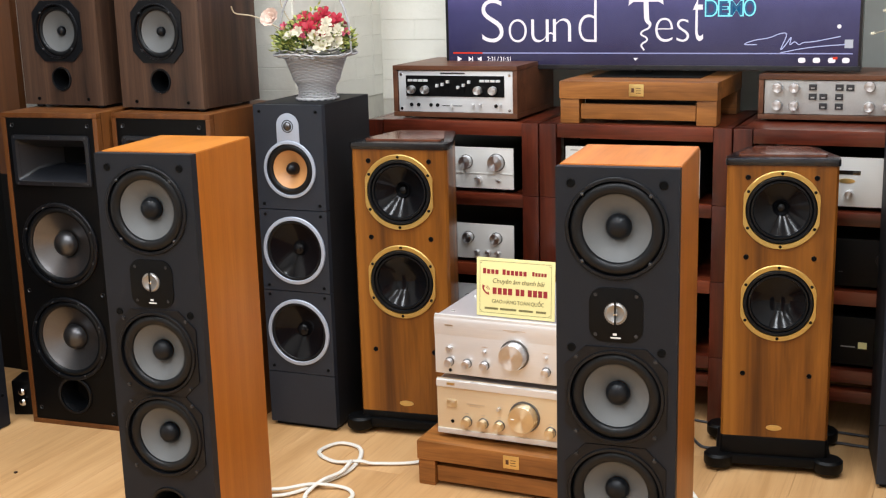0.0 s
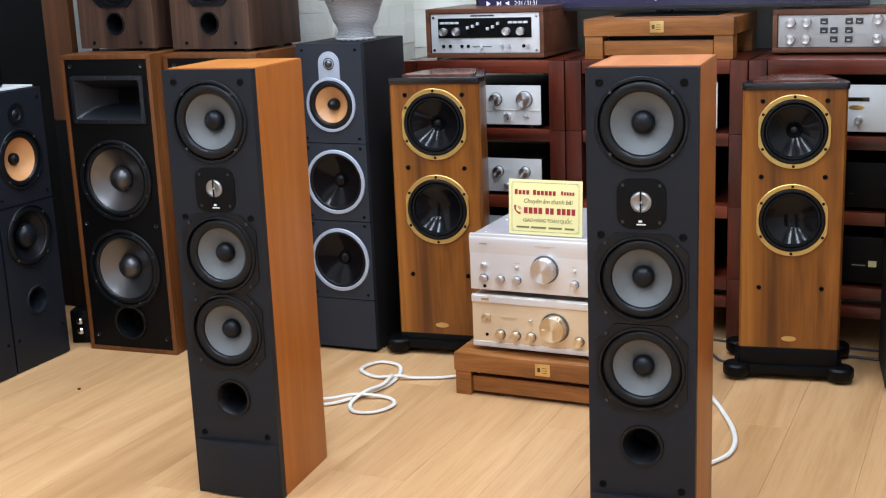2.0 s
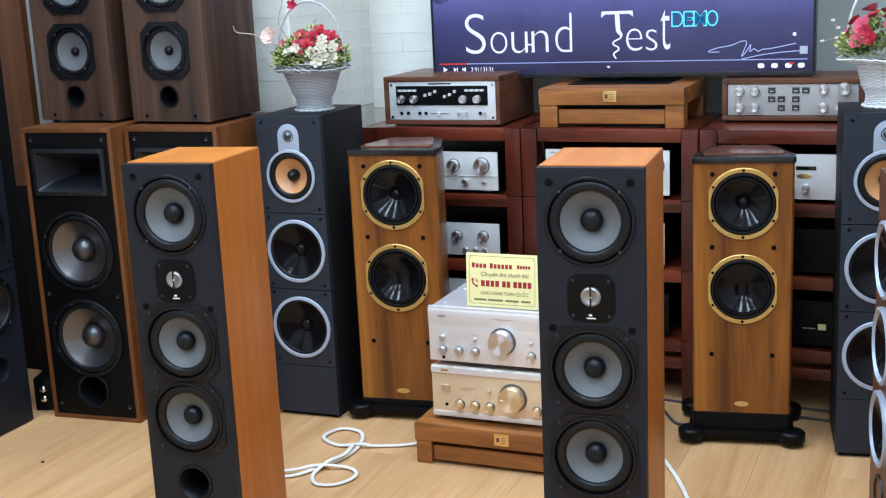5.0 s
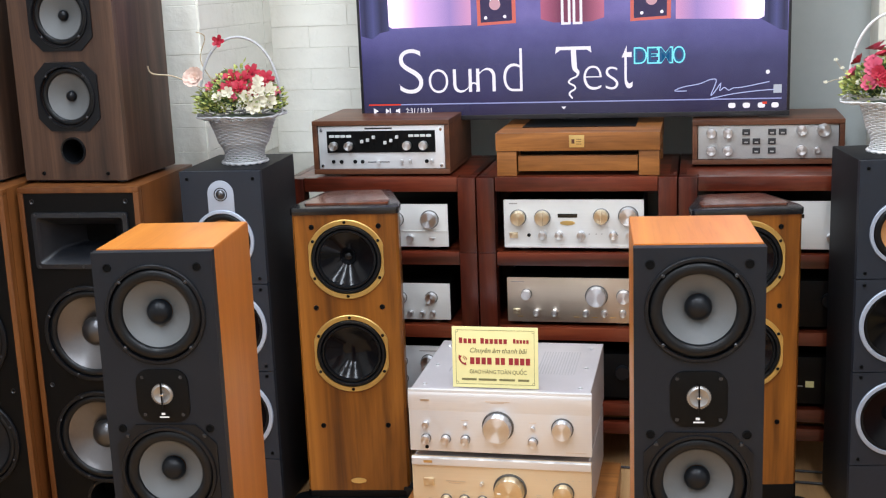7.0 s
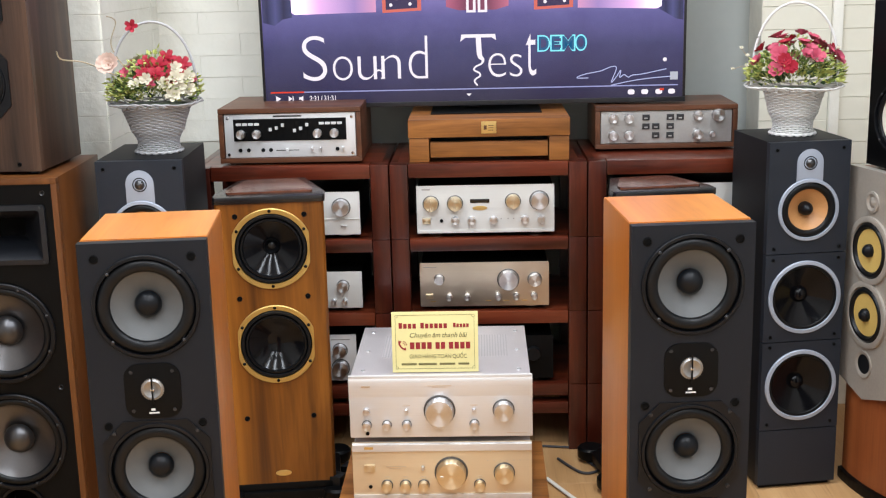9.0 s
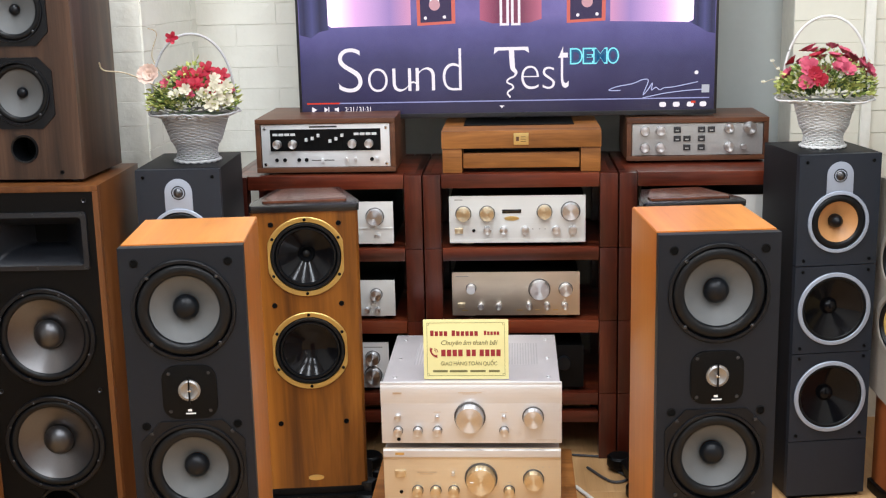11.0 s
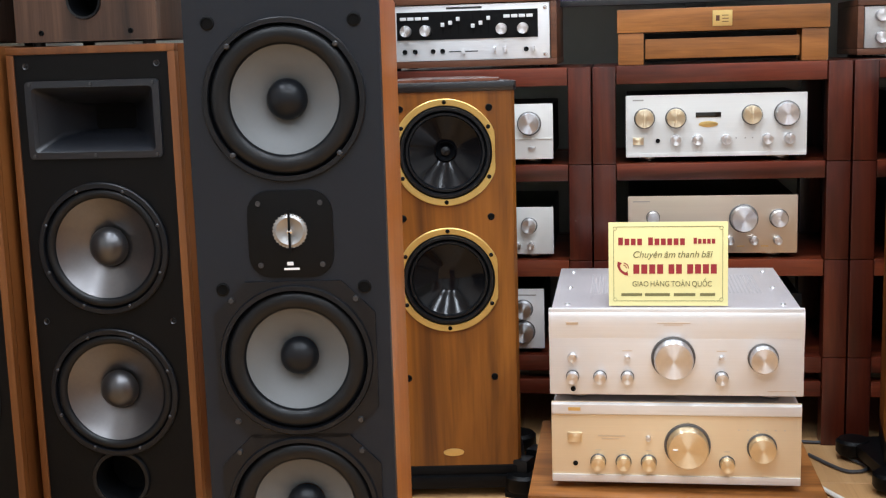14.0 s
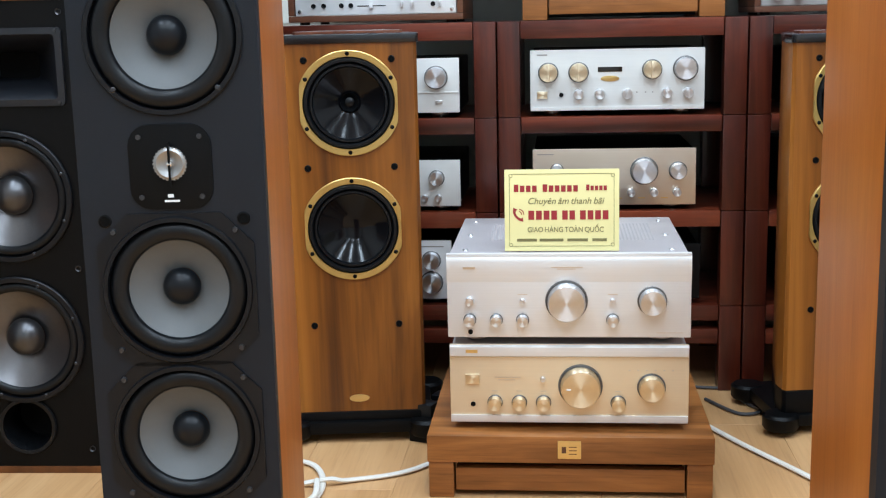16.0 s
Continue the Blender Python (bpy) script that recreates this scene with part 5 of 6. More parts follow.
# left rack
b1, w = generic("pale silver amplifier with two large knobs in the rack", -0.912, -0.517, 1, 0.124, M_SILVERW)
for x, z, r in ((0.62, 0.092, 0.019), (0.865, 0.092, 0.024)):
    ring_seat(b1, w * x, z, r)
    knob(b1, w * x, z, r, 0.018, M_KNOB)
for x in (0.10, 0.30, 0.50, 0.72):
    knob(b1, w * x, 0.038, 0.0105, 0.013, M_KNOB)
part("ledge", box(0.001, w - 0.001, -0.003, 0.001, 0.057, 0.0595, 0.0008), M_SILVERW, b1)
part("toggle", box(w * 0.86, w * 0.90, -0.006, 0.001, 0.034, 0.040, 0.001), M_KNOB, b1)
b2, w = generic("silver amplifier with a row of knobs in the rack", -0.912, -0.519, 2, 0.108, M_SILVERW)
for x, z, r in ((0.20, 0.078, 0.015), (0.40, 0.078, 0.026), (0.63, 0.078, 0.016), (0.86, 0.078, 0.0165)):
    ring_seat(b2, w * x, z, r)
    knob(b2, w * x, z, r, 0.018, M_KNOB)
for x in (0.12, 0.30, 0.50, 0.70, 0.79, 0.87):
    knob(b2, w * x, 0.032, 0.008, 0.012, M_KNOB)
b3, w = generic("silver amplifier with stacked knobs low in the rack", -0.912, -0.543, 3, 0.140, M_SILVER)
for x, z, r in ((0.87, 0.105, 0.020), (0.87, 0.052, 0.024), (0.66, 0.105, 0.014), (0.66, 0.052, 0.014), (0.45, 0.08, 0.02), (0.2, 0.08, 0.014)):
    ring_seat(b3, w * x, z, r)
    knob(b3, w * x, z, r, 0.018, M_KNOB)
mark(b3, w * 0.8, w * 0.95, 0.136, 0.139)

# right rack
c1, w = generic("pale silver amplifier with a display in the rack", 0.222, 0.602, 1, 0.132, M_SILVERW)
for x, z, r in ((0.12, 0.098, 0.020), (0.29, 0.098, 0.020), (0.90, 0.100, 0.023)):
    ring_seat(c1, w * x, z, r)
    knob(c1, w * x, z, r, 0.018, M_KNOBG if x < 0.5 else M_KNOB)
for x in (0.29, 0.42, 0.55, 0.80):
    knob(c1, w * x, 0.046, 0.011, 0.014, M_KNOB)
part("display", box(w * 0.47, w * 0.62, -0.0012, 0.001, 0.098, 0.109, 0.0004), M_DISPLAY, c1)
part("gold_oval", prism([(w * 0.53 + 0.021 * math.cos(a), 0.081 + 0.0065 * math.sin(a)) for a in (2 * math.pi * k / 24 for k in range(24))], -0.0016, 0.001, "y", 0.0004), M_BRASS, c1)
c2, w = generic("black amplifier in the rack", 0.225, 0.600, 2, 0.13, M_DARKBOX)
knob(c2, w * 0.8, 0.09, 0.018, 0.016, M_RUBBER)
for k in range(5):
    mark(c2, w * (0.1 + 0.1 * k), w * (0.13 + 0.1 * k), 0.05, 0.052, M_SCREW)
c3, w = generic("black component with a small yellow label in the rack", 0.225, 0.600, 3, 0.135, M_DARKBOX)
mark(c3, w * 0.66, w * 0.72, 0.06, 0.078, M_CARD, "yellow_label")
mark(c3, w * 0.54, w * 0.64, 0.062, 0.065, M_INKGREY)

# ---- television ----
TX0, TX1, TZ0, TY = -0.824, 0.462, 0.993, 3.495
TW, TH = TX1 - TX0, 0.735
tv = thing("television", "large flat television showing a purple title picture", "television", pose(TX0, TY, TZ0) @ Matrix.Scale(0.96, 4))
part("housing", box(0, TW, 0.004, 0.045, 0, TH, 0.004), M_TVBODY, tv)
for a, b, c, d in ((0, TW, 0, 0.014), (0, TW, TH - 0.008, TH), (0, 0.008, 0.0145, TH - 0.0085), (TW - 0.008, TW, 0.0145, TH - 0.0085)):
    part("bezel", box(a, b, -0.002, 0.0035, c, d, 0.001), M_TVBODY, tv)
part("neck", box(TW / 2 - 0.026, TW / 2 + 0.026, 0.05, 0.075, -0.012, 0.10, 0.004), M_TVBODY, tv)
part("wall_arm", box(TW / 2 - 0.026, TW / 2 + 0.026, 0.05, Y1 - TY - 0.002, 0.25, 0.32, 0.004), M_TVBODY, tv)
part("brand_bar", box(TW - 0.17, TW - 0.10, -0.0028, -0.0019, 0.004, 0.008), M_SCREW, tv)


def screen_material():
    m, nt, b = nodes_of("television_picture")
    setv(b, base=(0.01, 0.01, 0.012), rough=0.2)
    mp = coords(nt, (1, 1, 1))
    sep = nt.nodes.new("ShaderNodeSeparateXYZ")
    nt.links.new(mp.outputs[0], sep.inputs[0])
    mr = nt.nodes.new("ShaderNodeMapRange")
    mr.inputs["From Max"].default_value = TH
    nt.links.new(sep.outputs["Z"], mr.inputs["Value"])
    col = ramp(nt, mr.outputs[0], ((0.0, (0.014, 0.011, 0.034)), (0.10, (0.028, 0.024, 0.080)), (0.24, (0.050, 0.046, 0.138)), (0.37, (0.12, 0.105, 0.29)), (0.42, (0.20, 0.16, 0.40))))
    n = noise_tex(nt, mp, 4.0, 5, 0.65)
    c2 = ramp(nt, n, ((0.3, (0.55, 0.50, 0.62)), (0.7, (1, 1, 1))))
    nt.links.new(mixc(nt, col, c2, 0.8), b.inputs["Emission Color"])
    b.inputs["Emission Strength"].default_value = 1.25
    return m


part("screen", box(0.008, TW - 0.008, 0.0005, 0.0038, 0.014, TH - 0.008), screen_material(), tv, "lit picture, dark violet")
G_WHITE, G_PINK, G_CYAN = glow("picture_white", (1.0, 0.90, 0.94), 1.0), glow("picture_pink", (0.85, 0.45, 0.50), 0.8), glow("picture_cyan", (0.28, 0.88, 0.98), 1.0)
G_RED, G_DARKRED, G_NAVY, G_BLUE = glow("picture_red", (0.60, 0.06, 0.07), 0.8), glow("picture_maroon", (0.22, 0.03, 0.05), 0.7), glow("picture_navy", (0.03, 0.03, 0.10), 0.8), glow("picture_blue_line", (0.42, 0.42, 0.75), 0.8)
G_BLUEWHITE, G_GREYWHITE = glow("picture_blue_white", (0.60, 0.62, 0.95), 0.8), glow("picture_grey_white", (0.62, 0.62, 0.68), 0.8)
G_SCREENRED = glow("picture_bar_red", (0.8, 0.05, 0.02), 0.9)


def pix(x0, x1, z0, z1, m, name="picture_shape", out=0.0012):
    part(name, box(TW * x0, TW * x1, -out, -out + 0.0008, z0, z1), m, tv)


# stage at the top of the picture


def glow_across(name, x0, x1, stops, strength=1.8):
    m, nt, b = nodes_of(name)
    setv(b, base=(0.01, 0.01, 0.012), rough=0.2)
    mp = coords(nt, (1, 1, 1))
    sep = nt.nodes.new("ShaderNodeSeparateXYZ")
    nt.links.new(mp.outputs[0], sep.inputs[0])
    mr = nt.nodes.new("ShaderNodeMapRange")
    mr.inputs["From Min"].default_value, mr.inputs["From Max"].default_value = x0, x1
    nt.links.new(sep.outputs["X"], mr.inputs["Value"])
    nt.links.new(ramp(nt, mr.outputs[0], stops), b.inputs["Emission Color"])
    b.inputs["Emission Strength"].default_value = strength
    return m


TOPEDGE = TH - 0.010
LIT = ((0.0, (1.0, 0.80, 0.95)), (0.13, (0.95, 0.62, 0.82)), (0.34, (0.55, 0.30, 0.52)), (0.75, (0.24, 0.15, 0.33)), (1.0, (0.45, 0.20, 0.32)))
G_LITL = glow_across("picture_lit_panel_l", TW * 0.075, TW * 0.276, LIT)
G_LITR = glow_across("picture_lit_panel_r", TW * 0.94, TW * 0.745, LIT)
FOLD = ((0.0, (0.035, 0.035, 0.10)), (0.25, (0.012, 0.012, 0.045)), (0.5, (0.045, 0.045, 0.13)), (0.75, (0.012, 0.012, 0.04)), (1.0, (0.03, 0.03, 0.09)))
G_FOLDL = glow_across("picture_curtain_l", 0.0, TW * 0.078, FOLD)
G_FOLDR = glow_across("picture_curtain_r", TW * 0.935, TW, FOLD)
G_DOOR = glow_across("picture_red_hall", TW * 0.44, TW * 0.586, ((0.0, (0.30, 0.07, 0.12)), (0.3, (0.12, 0.02, 0.05)), (0.7, (0.14, 0.03, 0.06)), (1.0, (0.34, 0.09, 0.14))))
G_DIM = glow("picture_dim_violet", (0.045, 0.03, 0.09), 1.0)
G_ORANGE = glow("picture_orange_red", (0.80, 0.17, 0.13), 0.9)
G_TEAL = glow("picture_dark_teal", (0.02, 0.12, 0.26), 0.9)


def stroke(name, points, width, m, label=""):
    """A flat pen stroke on the picture, of even or changing width."""
    own = ribbon([(TW * x, z) for x, z in points], width, -0.0015)
    part(name, own, m, tv, label)


def shape(name, outline, m, out):
    part(name, prism([(TW * x, z) for x, z in outline], -out, -out + 0.0004, "y"), m, tv)


shape("curtain", [(0.008, 0.262), (0.035, 0.252), (0.055, 0.270), (0.078, 0.276), (0.078, TOPEDGE), (0.008, TOPEDGE)], G_FOLDL, 0.0009)
shape("curtain", [(0.935, 0.278), (0.955, 0.264), (0.975, 0.248), (0.992, 0.244), (0.992, TOPEDGE), (0.935, TOPEDGE)], G_FOLDR, 0.0009)
shape("stage_panel", [(0.077, 0.290), (0.085, 0.283), (0.276, 0.286), (0.276, TOPEDGE), (0.074, TOPEDGE)], G_LITL, 0.0013)
shape("stage_panel", [(0.747, 0.286), (0.930, 0.279), (0.941, 0.286), (0.946, TOPEDGE), (0.747, TOPEDGE)], G_LITR, 0.0013)
for x, lean in ((0.286, -0.003), (0.646, 0.003)):
    shape("stage_cabinet", [(x + 0.002 - lean, 0.283), (x + 0.093 - lean, 0.288), (x + 0.095, TOPEDGE), (x, TOPEDGE)], G_ORANGE, 0.0014)
    shape("stage_cabinet_front", [(x + 0.010 - lean, 0.292), (x + 0.084 - lean, 0.296), (x + 0.086, TOPEDGE), (x + 0.010, TOPEDGE)], G_DIM, 0.0018)
    shape("stage_glow", [(x + 0.036, 0.352), (x + 0.058, 0.352), (x + 0.064, TOPEDGE), (x + 0.030, TOPEDGE)], G_WHITE, 0.0020)
    for dx, dz, r in ((0.047, 0.345, 0.017), (0.025, 0.306, 0.005), (0.070, 0.308, 0.005)):
        part("stage_cone", lathe(((r, 0.0019), (r * 0.8, 0.0023), (0, 0.0023)), TW * (x + dx), 0, dz, 20), G_WHITE if r < 0.01 else G_PINK, tv)
shape("stage_hall", [(0.440, 0.297), (0.470, 0.286), (0.556, 0.286), (0.586, 0.297), (0.586, TOPEDGE), (0.440, TOPEDGE)], G_DOOR, 0.0011)
for x in (0.487, 0.514):
    shape("stage_pillar", [(x, 0.279), (x + 0.022, 0.279), (x + 0.022, TOPEDGE), (x, TOPEDGE)], G_WHITE, 0.0014)
    shape("stage_pillar_core", [(x + 0.006, 0.286), (x + 0.016, 0.286), (x + 0.016, TOPEDGE), (x + 0.006, TOPEDGE)], G_DOOR, 0.0018)
# title words, letter by letter
for ch, a, b, c, d, heavy in (("S", 0.096, 0.155, 0.084, 0.219, -0.0016), ("o", 0.169, 0.216, 0.084, 0.156, -0.002), ("u", 0.228, 0.273, 0.084, 0.155, -0.0016),
                              ("n", 0.284, 0.330, 0.086, 0.157, -0.0016), ("d", 0.349, 0.394, 0.085, 0.213, -0.002), ("e", 0.537, 0.580, 0.085, 0.156, -0.002),
                              ("s", 0.586, 0.617, 0.085, 0.152, -0.002), ("t", 0.625, 0.650, 0.087, 0.213, -0.001)):
    fitted_letter(ch, TW * a, TW * b, c, d, -0.0014, G_WHITE, tv, heavy)
T_STEM = [(0.514, 0.213), (0.515, 0.180), (0.517, 0.150), (0.524, 0.138), (0.521, 0.126), (0.507, 0.117), (0.503, 0.107), (0.515, 0.098), (0.517, 0.089), (0.507, 0.080), (0.504, 0.072), (0.511, 0.060)]
stroke("title_letter", T_STEM, lambda q: 0.0078 if q < 0.16 else 0.0078 - 0.0052 * min(1, (q - 0.16) / 0.2), G_WHITE)
shape("title_letter", [(0.474, 0.214), (0.554, 0.214), (0.556, 0.195), (0.545, 0.204), (0.483, 0.204), (0.472, 0.193)], G_WHITE, 0.0014)
stroke("title_swash", ((0.266, 0.10), (0.275, 0.112), (0.285, 0.108), (0.290, 0.092), (0.283, 0.087)), 0.0024, G_WHITE)
for ch, a, b in (("D", 0.655, 0.680), ("E", 0.685, 0.706), ("M", 0.710, 0.739), ("O", 0.743, 0.766)):
    fitted_letter(ch, TW * a, TW * b, 0.161, 0.204, -0.0011, G_CYAN, tv, 0.003, 0.0032, "subtitle_outline")
    fitted_letter(ch, TW * a, TW * b, 0.161, 0.204, -0.0018, G_TEAL, tv, 0.002, -0.0012, "subtitle_letter")
# scribbled signature stroke
stroke("signature", ((0.772, 0.076), (0.745, 0.077), (0.765, 0.088), (0.80, 0.096), (0.825, 0.108), (0.838, 0.104), (0.826, 0.062), (0.838, 0.078), (0.848, 0.097), (0.846, 0.076), (0.856, 0.084), (0.866, 0.076), (0.876, 0.082), (0.90, 0.085), (0.955, 0.099)), 0.0014, G_BLUEWHITE, "pale blue signature stroke")
stroke("signature", ((0.825, 0.052), (0.87, 0.064), (0.92, 0.072), (0.965, 0.076)), 0.0014, G_BLUEWHITE, "pale blue signature stroke")
part("dot", lathe(((0.006, 0.0012), (0.005, 0.0018), (0, 0.0018)), TW * 0.951, 0, 0.127, 16), G_WHITE, tv)
pix(0.964, 0.982, 0.066, 0.090, G_GREYWHITE, "corner_mark")
# player bar
pix(0.018, 0.982, 0.0485, 0.052, G_BLUE, "progress_line")
pix(0.018, 0.098, 0.0480, 0.0525, G_SCREENRED, "progress_played", 0.0016)
part("play_mark", prism([(TW * 0.030, 0.022), (TW * 0.030, 0.040), (TW * 0.042, 0.031)], -0.0016, -0.0006, "y"), G_WHITE, tv)
part("skip_mark", prism([(TW * 0.060, 0.023), (TW * 0.060, 0.039), (TW * 0.069, 0.031)], -0.0016, -0.0006, "y"), G_WHITE, tv)
pix(0.0695, 0.0715, 0.023, 0.039, G_WHITE, "skip_mark")
part("volume_mark", prism([(TW * 0.085, 0.028), (TW * 0.089, 0.028), (TW * 0.095, 0.023), (TW * 0.095, 0.039), (TW * 0.089, 0.035), (TW * 0.085, 0.035)], -0.0016, -0.0006, "y"), G_WHITE, tv)
lettering("2:31 / 31:31", 0.0215, G_WHITE, tv, pose(TW * 0.110, -0.0014, 0.0235), 0.0006, 0.85, "time_letters")
for x in (0.865, 0.897, 0.930, 0.960):
    part("player_mark", prism(rounded(TW * 0.016, 0.0150, 0.006, 4, TW * (x + 0.008), 0.031), -0.0016, -0.0006, "y"), G_WHITE, tv)
pix(0.940, 0.950, 0.034, 0.041, G_SCREENRED, "player_mark", 0.0018)
part("play_mark", prism([(TW * 0.484, 0.036), (TW * 0.496, 0.036), (TW * 0.490, 0.028)], -0.0016, -0.0006, "y"), G_WHITE, tv)

# ---- flower baskets ----


def petal_flower(r, petals, cup, seed):
    rng = random.Random(seed)
    bm = bmesh.new()
    for ring, (n, rr, lift) in enumerate(((petals, r, cup), (max(4, petals - 2), r * 0.72, cup + 0.35), (4, r * 0.42, cup + 0.75))):
        for k in range(n):
            a = 2 * math.pi * (k + 0.5 * ring) / n + rng.uniform(-0.15, 0.15)
            wd = rr * 0.55
            rows = []
            for s, wf in ((0.08, 0.3), (0.45, 1.0), (0.8, 0.95), (1.0, 0.45)):
                up_ = rr * (math.sin(lift * s) * 0.9) - rr * 0.12 * s * s
                out = rr * s * math.cos(lift * 0.55)
                row = []
                for q in (-1, 0, 1):
                    side = wd * wf * q * 0.55
                    row.append(bm.verts.new((out * math.cos(a) - side * math.sin(a), out * math.sin(a) + side * math.cos(a), up_ + abs(q) * rr * 0.10 + rng.uniform(-1, 1) * rr * 0.03 + ring * r * 0.08)))
                rows.append(row)
            for p, q in zip(rows, rows[1:]):
                for i in range(2):
                    bm.faces.new((p[i], p[i + 1], q[i + 1], q[i]))
    return bm


def mesh_of(name, bm, material):
    me = bpy.data.meshes.new(name)
    bm.to_mesh(me)
    bm.free()
    me.materials.append(material)
    me.shade_smooth()
    return me


def leaves(count, spread, height, size, seed, low=0.0):
    rng = random.Random(seed)
    bm = bmesh.new()
    for _ in range(count):
        a, q = rng.uniform(0, 2 * math.pi), math.sqrt(rng.random())
        r = spread * q
        c = Vector((r * math.cos(a), r * math.sin(a), low + height * (1.02 - 0.62 * q) * rng.uniform(0.25, 1.0)))
        d = Vector((math.cos(a) * (0.4 + q), math.sin(a) * (0.4 + q), rng.uniform(-0.2, 1.1))).normalized()
        side = d.cross(Vector((rng.uniform(-1, 1), rng.uniform(-1, 1), 0.6))).normalized()
        L = size * rng.uniform(0.6, 1.3)
        nrm = d.cross(side)
        pts = [c, c + d * L * 0.4 + side * L * 0.26 + nrm * L * 0.06, c + d * L, c + d * L * 0.4 - side * L * 0.26 + nrm * L * 0.06]
        v = [bm.verts.new(p) for p in pts]
        mid = bm.verts.new(c + d * L * 0.45 - nrm * L * 0.05)
        for i, j in ((0, 1), (1, 2), (2, 3), (3, 0)):
            bm.faces.new((v[i], v[j], mid))
    return bm


def basket(wicker, x, y, z, label, seed, handle_h, handle_w, flowers, rim_r, base_r, neck, h, lean=0.0):
    t = thing("flower_basket", label, "flower basket", pose(x, y, z, 0, 0, lean), "white wicker flower baskets")
    body = bmesh.new()
    rows, stakes = 26, 30

    def girth(s):
        return base_r * (1 - 0.14 * math.sin(math.pi * min(1, s / 0.45))) + (neck - base_r) * s ** 1.6

    for i in range(rows):
        s = (i + 0.5) / rows
        pts = []
        for k in range(stakes * 2 + 1):
            a = 2 * math.pi * k / (stakes * 2)
            rr = girth(s) + 0.0016 * (1 if (k // 2 + i) % 2 else -1)
            pts.append((rr * math.cos(a), rr * math.sin(a), 0.004 + s * (h - 0.010)))
        tube(pts, h / rows * 0.48, 5, body, 0)
    part("woven_body", body, wicker, t, "white woven wicker")
    foot = [((base_r + 0.004) * math.cos(a) + 0.0, (base_r + 0.004) * math.sin(a), 0.004 + 0.0015 * math.sin(20 * a)) for a in (2 * math.pi * q / 84 for q in range(85))]
    part("braided_foot", tube(foot, 0.0036, 6, None, 0), wicker, t)
    part("lining", lathe([(0.0, 0.003)] + [(girth(s) * 0.95, 0.003 + s * (h - 0.012)) for s in (0, 0.25, 0.5, 0.75, 1.0)] + [(0, h - 0.010)], 0, 0, 0, 28, "z"), M_LEAFDARK, t)
    # flat lace brim of overlapping loops
    brim = bmesh.new()
    loops = 22
    for k in range(loops):
        a0 = 2 * math.pi * k / loops
        pts = []
        for q in range(9):
            f = q / 8
            rr = neck * 0.96 + (rim_r - neck * 0.96) * math.sin(math.pi * f) ** 0.7
            a = a0 + (f - 0.5) * 2 * math.pi / loops * 2.4
            pts.append((rr * math.cos(a), rr * math.sin(a), h - 0.008 + 0.010 * math.sin(math.pi * f) + 0.003 * math.cos(2 * math.pi * f + k)))
        tube(pts, 0.0024, 5, brim, 3)
    part("rim", brim, wicker, t, "lace-like brim of white loops")
    arch = [(handle_w * math.cos(radians(a)), 0.0, h + (handle_h - h) * math.sin(radians(a)) ** 0.75) for a in range(0, 181, 12)]
    part("handle", tube(arch, 0.0034, 8), wicker, t, "white arched handle")
    rng = random.Random(seed)
    for mat_, n_, size_, kind_ in flowers:
        me = mesh_of("flower", petal_flower(size_, kind_, 0.85, seed + n_), mat_)
        for k in range(n_):
            a, q = rng.uniform(0, 2 * math.pi), math.sqrt(rng.uniform(0.05, 1.0))
            r = rim_r * 0.86 * q
            ob = new("flower", me)
            ob.parent = t
            zz = h + 0.016 + 0.125 * (1 - 0.66 * q) + rng.uniform(-0.014, 0.014)
            ob.matrix_basis = pose(r * math.cos(a), r * math.sin(a), zz, rng.uniform(-15, 15) - 62 * q * math.sin(a), 62 * q * math.cos(a)) @ pose(0, 0, 0, 0, 0, rng.uniform(0, 360)) @ Matrix.Scale(rng.uniform(0.75, 1.2), 4)
    part("foliage", leaves(700, rim_r * 0.92, 0.140, 0.016, seed, h - 0.005), M_LEAF, t, "small green leaves")
    part("foliage", leaves(60, rim_r * 0.8, 0.110, 0.034, seed + 1, h - 0.005), M_LEAFDARK, t, "dark green leaves")
    part("foliage", leaves(900, rim_r * 0.98, 0.145, 0.015, seed + 2, h - 0.005), M_LIME, t, "fine yellow-green leaves")
    return t


bl = basket(M_WICKERGREY, -1.012, 3.000, 0.9465, "white wicker basket of red, pink and cream artificial flowers", 5, 0.328, 0.106,
            ((M_PINK, 16, 0.013, 5), (M_CREAM, 14, 0.019, 6)), 0.118, 0.055, 0.088, 0.128, 10)
rose = mesh_of("flower", petal_flower(0.025, 5, 0.8, 9), M_RED)
for x, y, z in ((0.01, -0.04, 0.236), (0.05, -0.045, 0.226), (0.03, -0.02, 0.252), (-0.02, -0.03, 0.24), (0.065, -0.02, 0.235), (0.035, -0.07, 0.206), (0.002, -0.07, 0.215), (-0.03, -0.055, 0.212)):
    ob = new("flower", rose)
    ob.parent = bl
    ob.matrix_basis = pose(x + 0.008, y, z - 0.018, 50, 300 * x) @ pose(0, 0, 0, 0, 0, 4000 * z)
rose_pale = mesh_of("flower", petal_flower(0.036, 9, 1.25, 12), M_PALEPINK)
ob = new("flower", rose_pale)
ob.parent = bl
ob.matrix_basis = pose(-0.100, -0.05, 0.222, 60, -20, 0)
ob = new("flower", rose)
ob.parent = bl
ob.matrix_basis = pose(-0.045, -0.01, 0.318, 75, 0, 0) @ Matrix.Scale(0.75, 4)
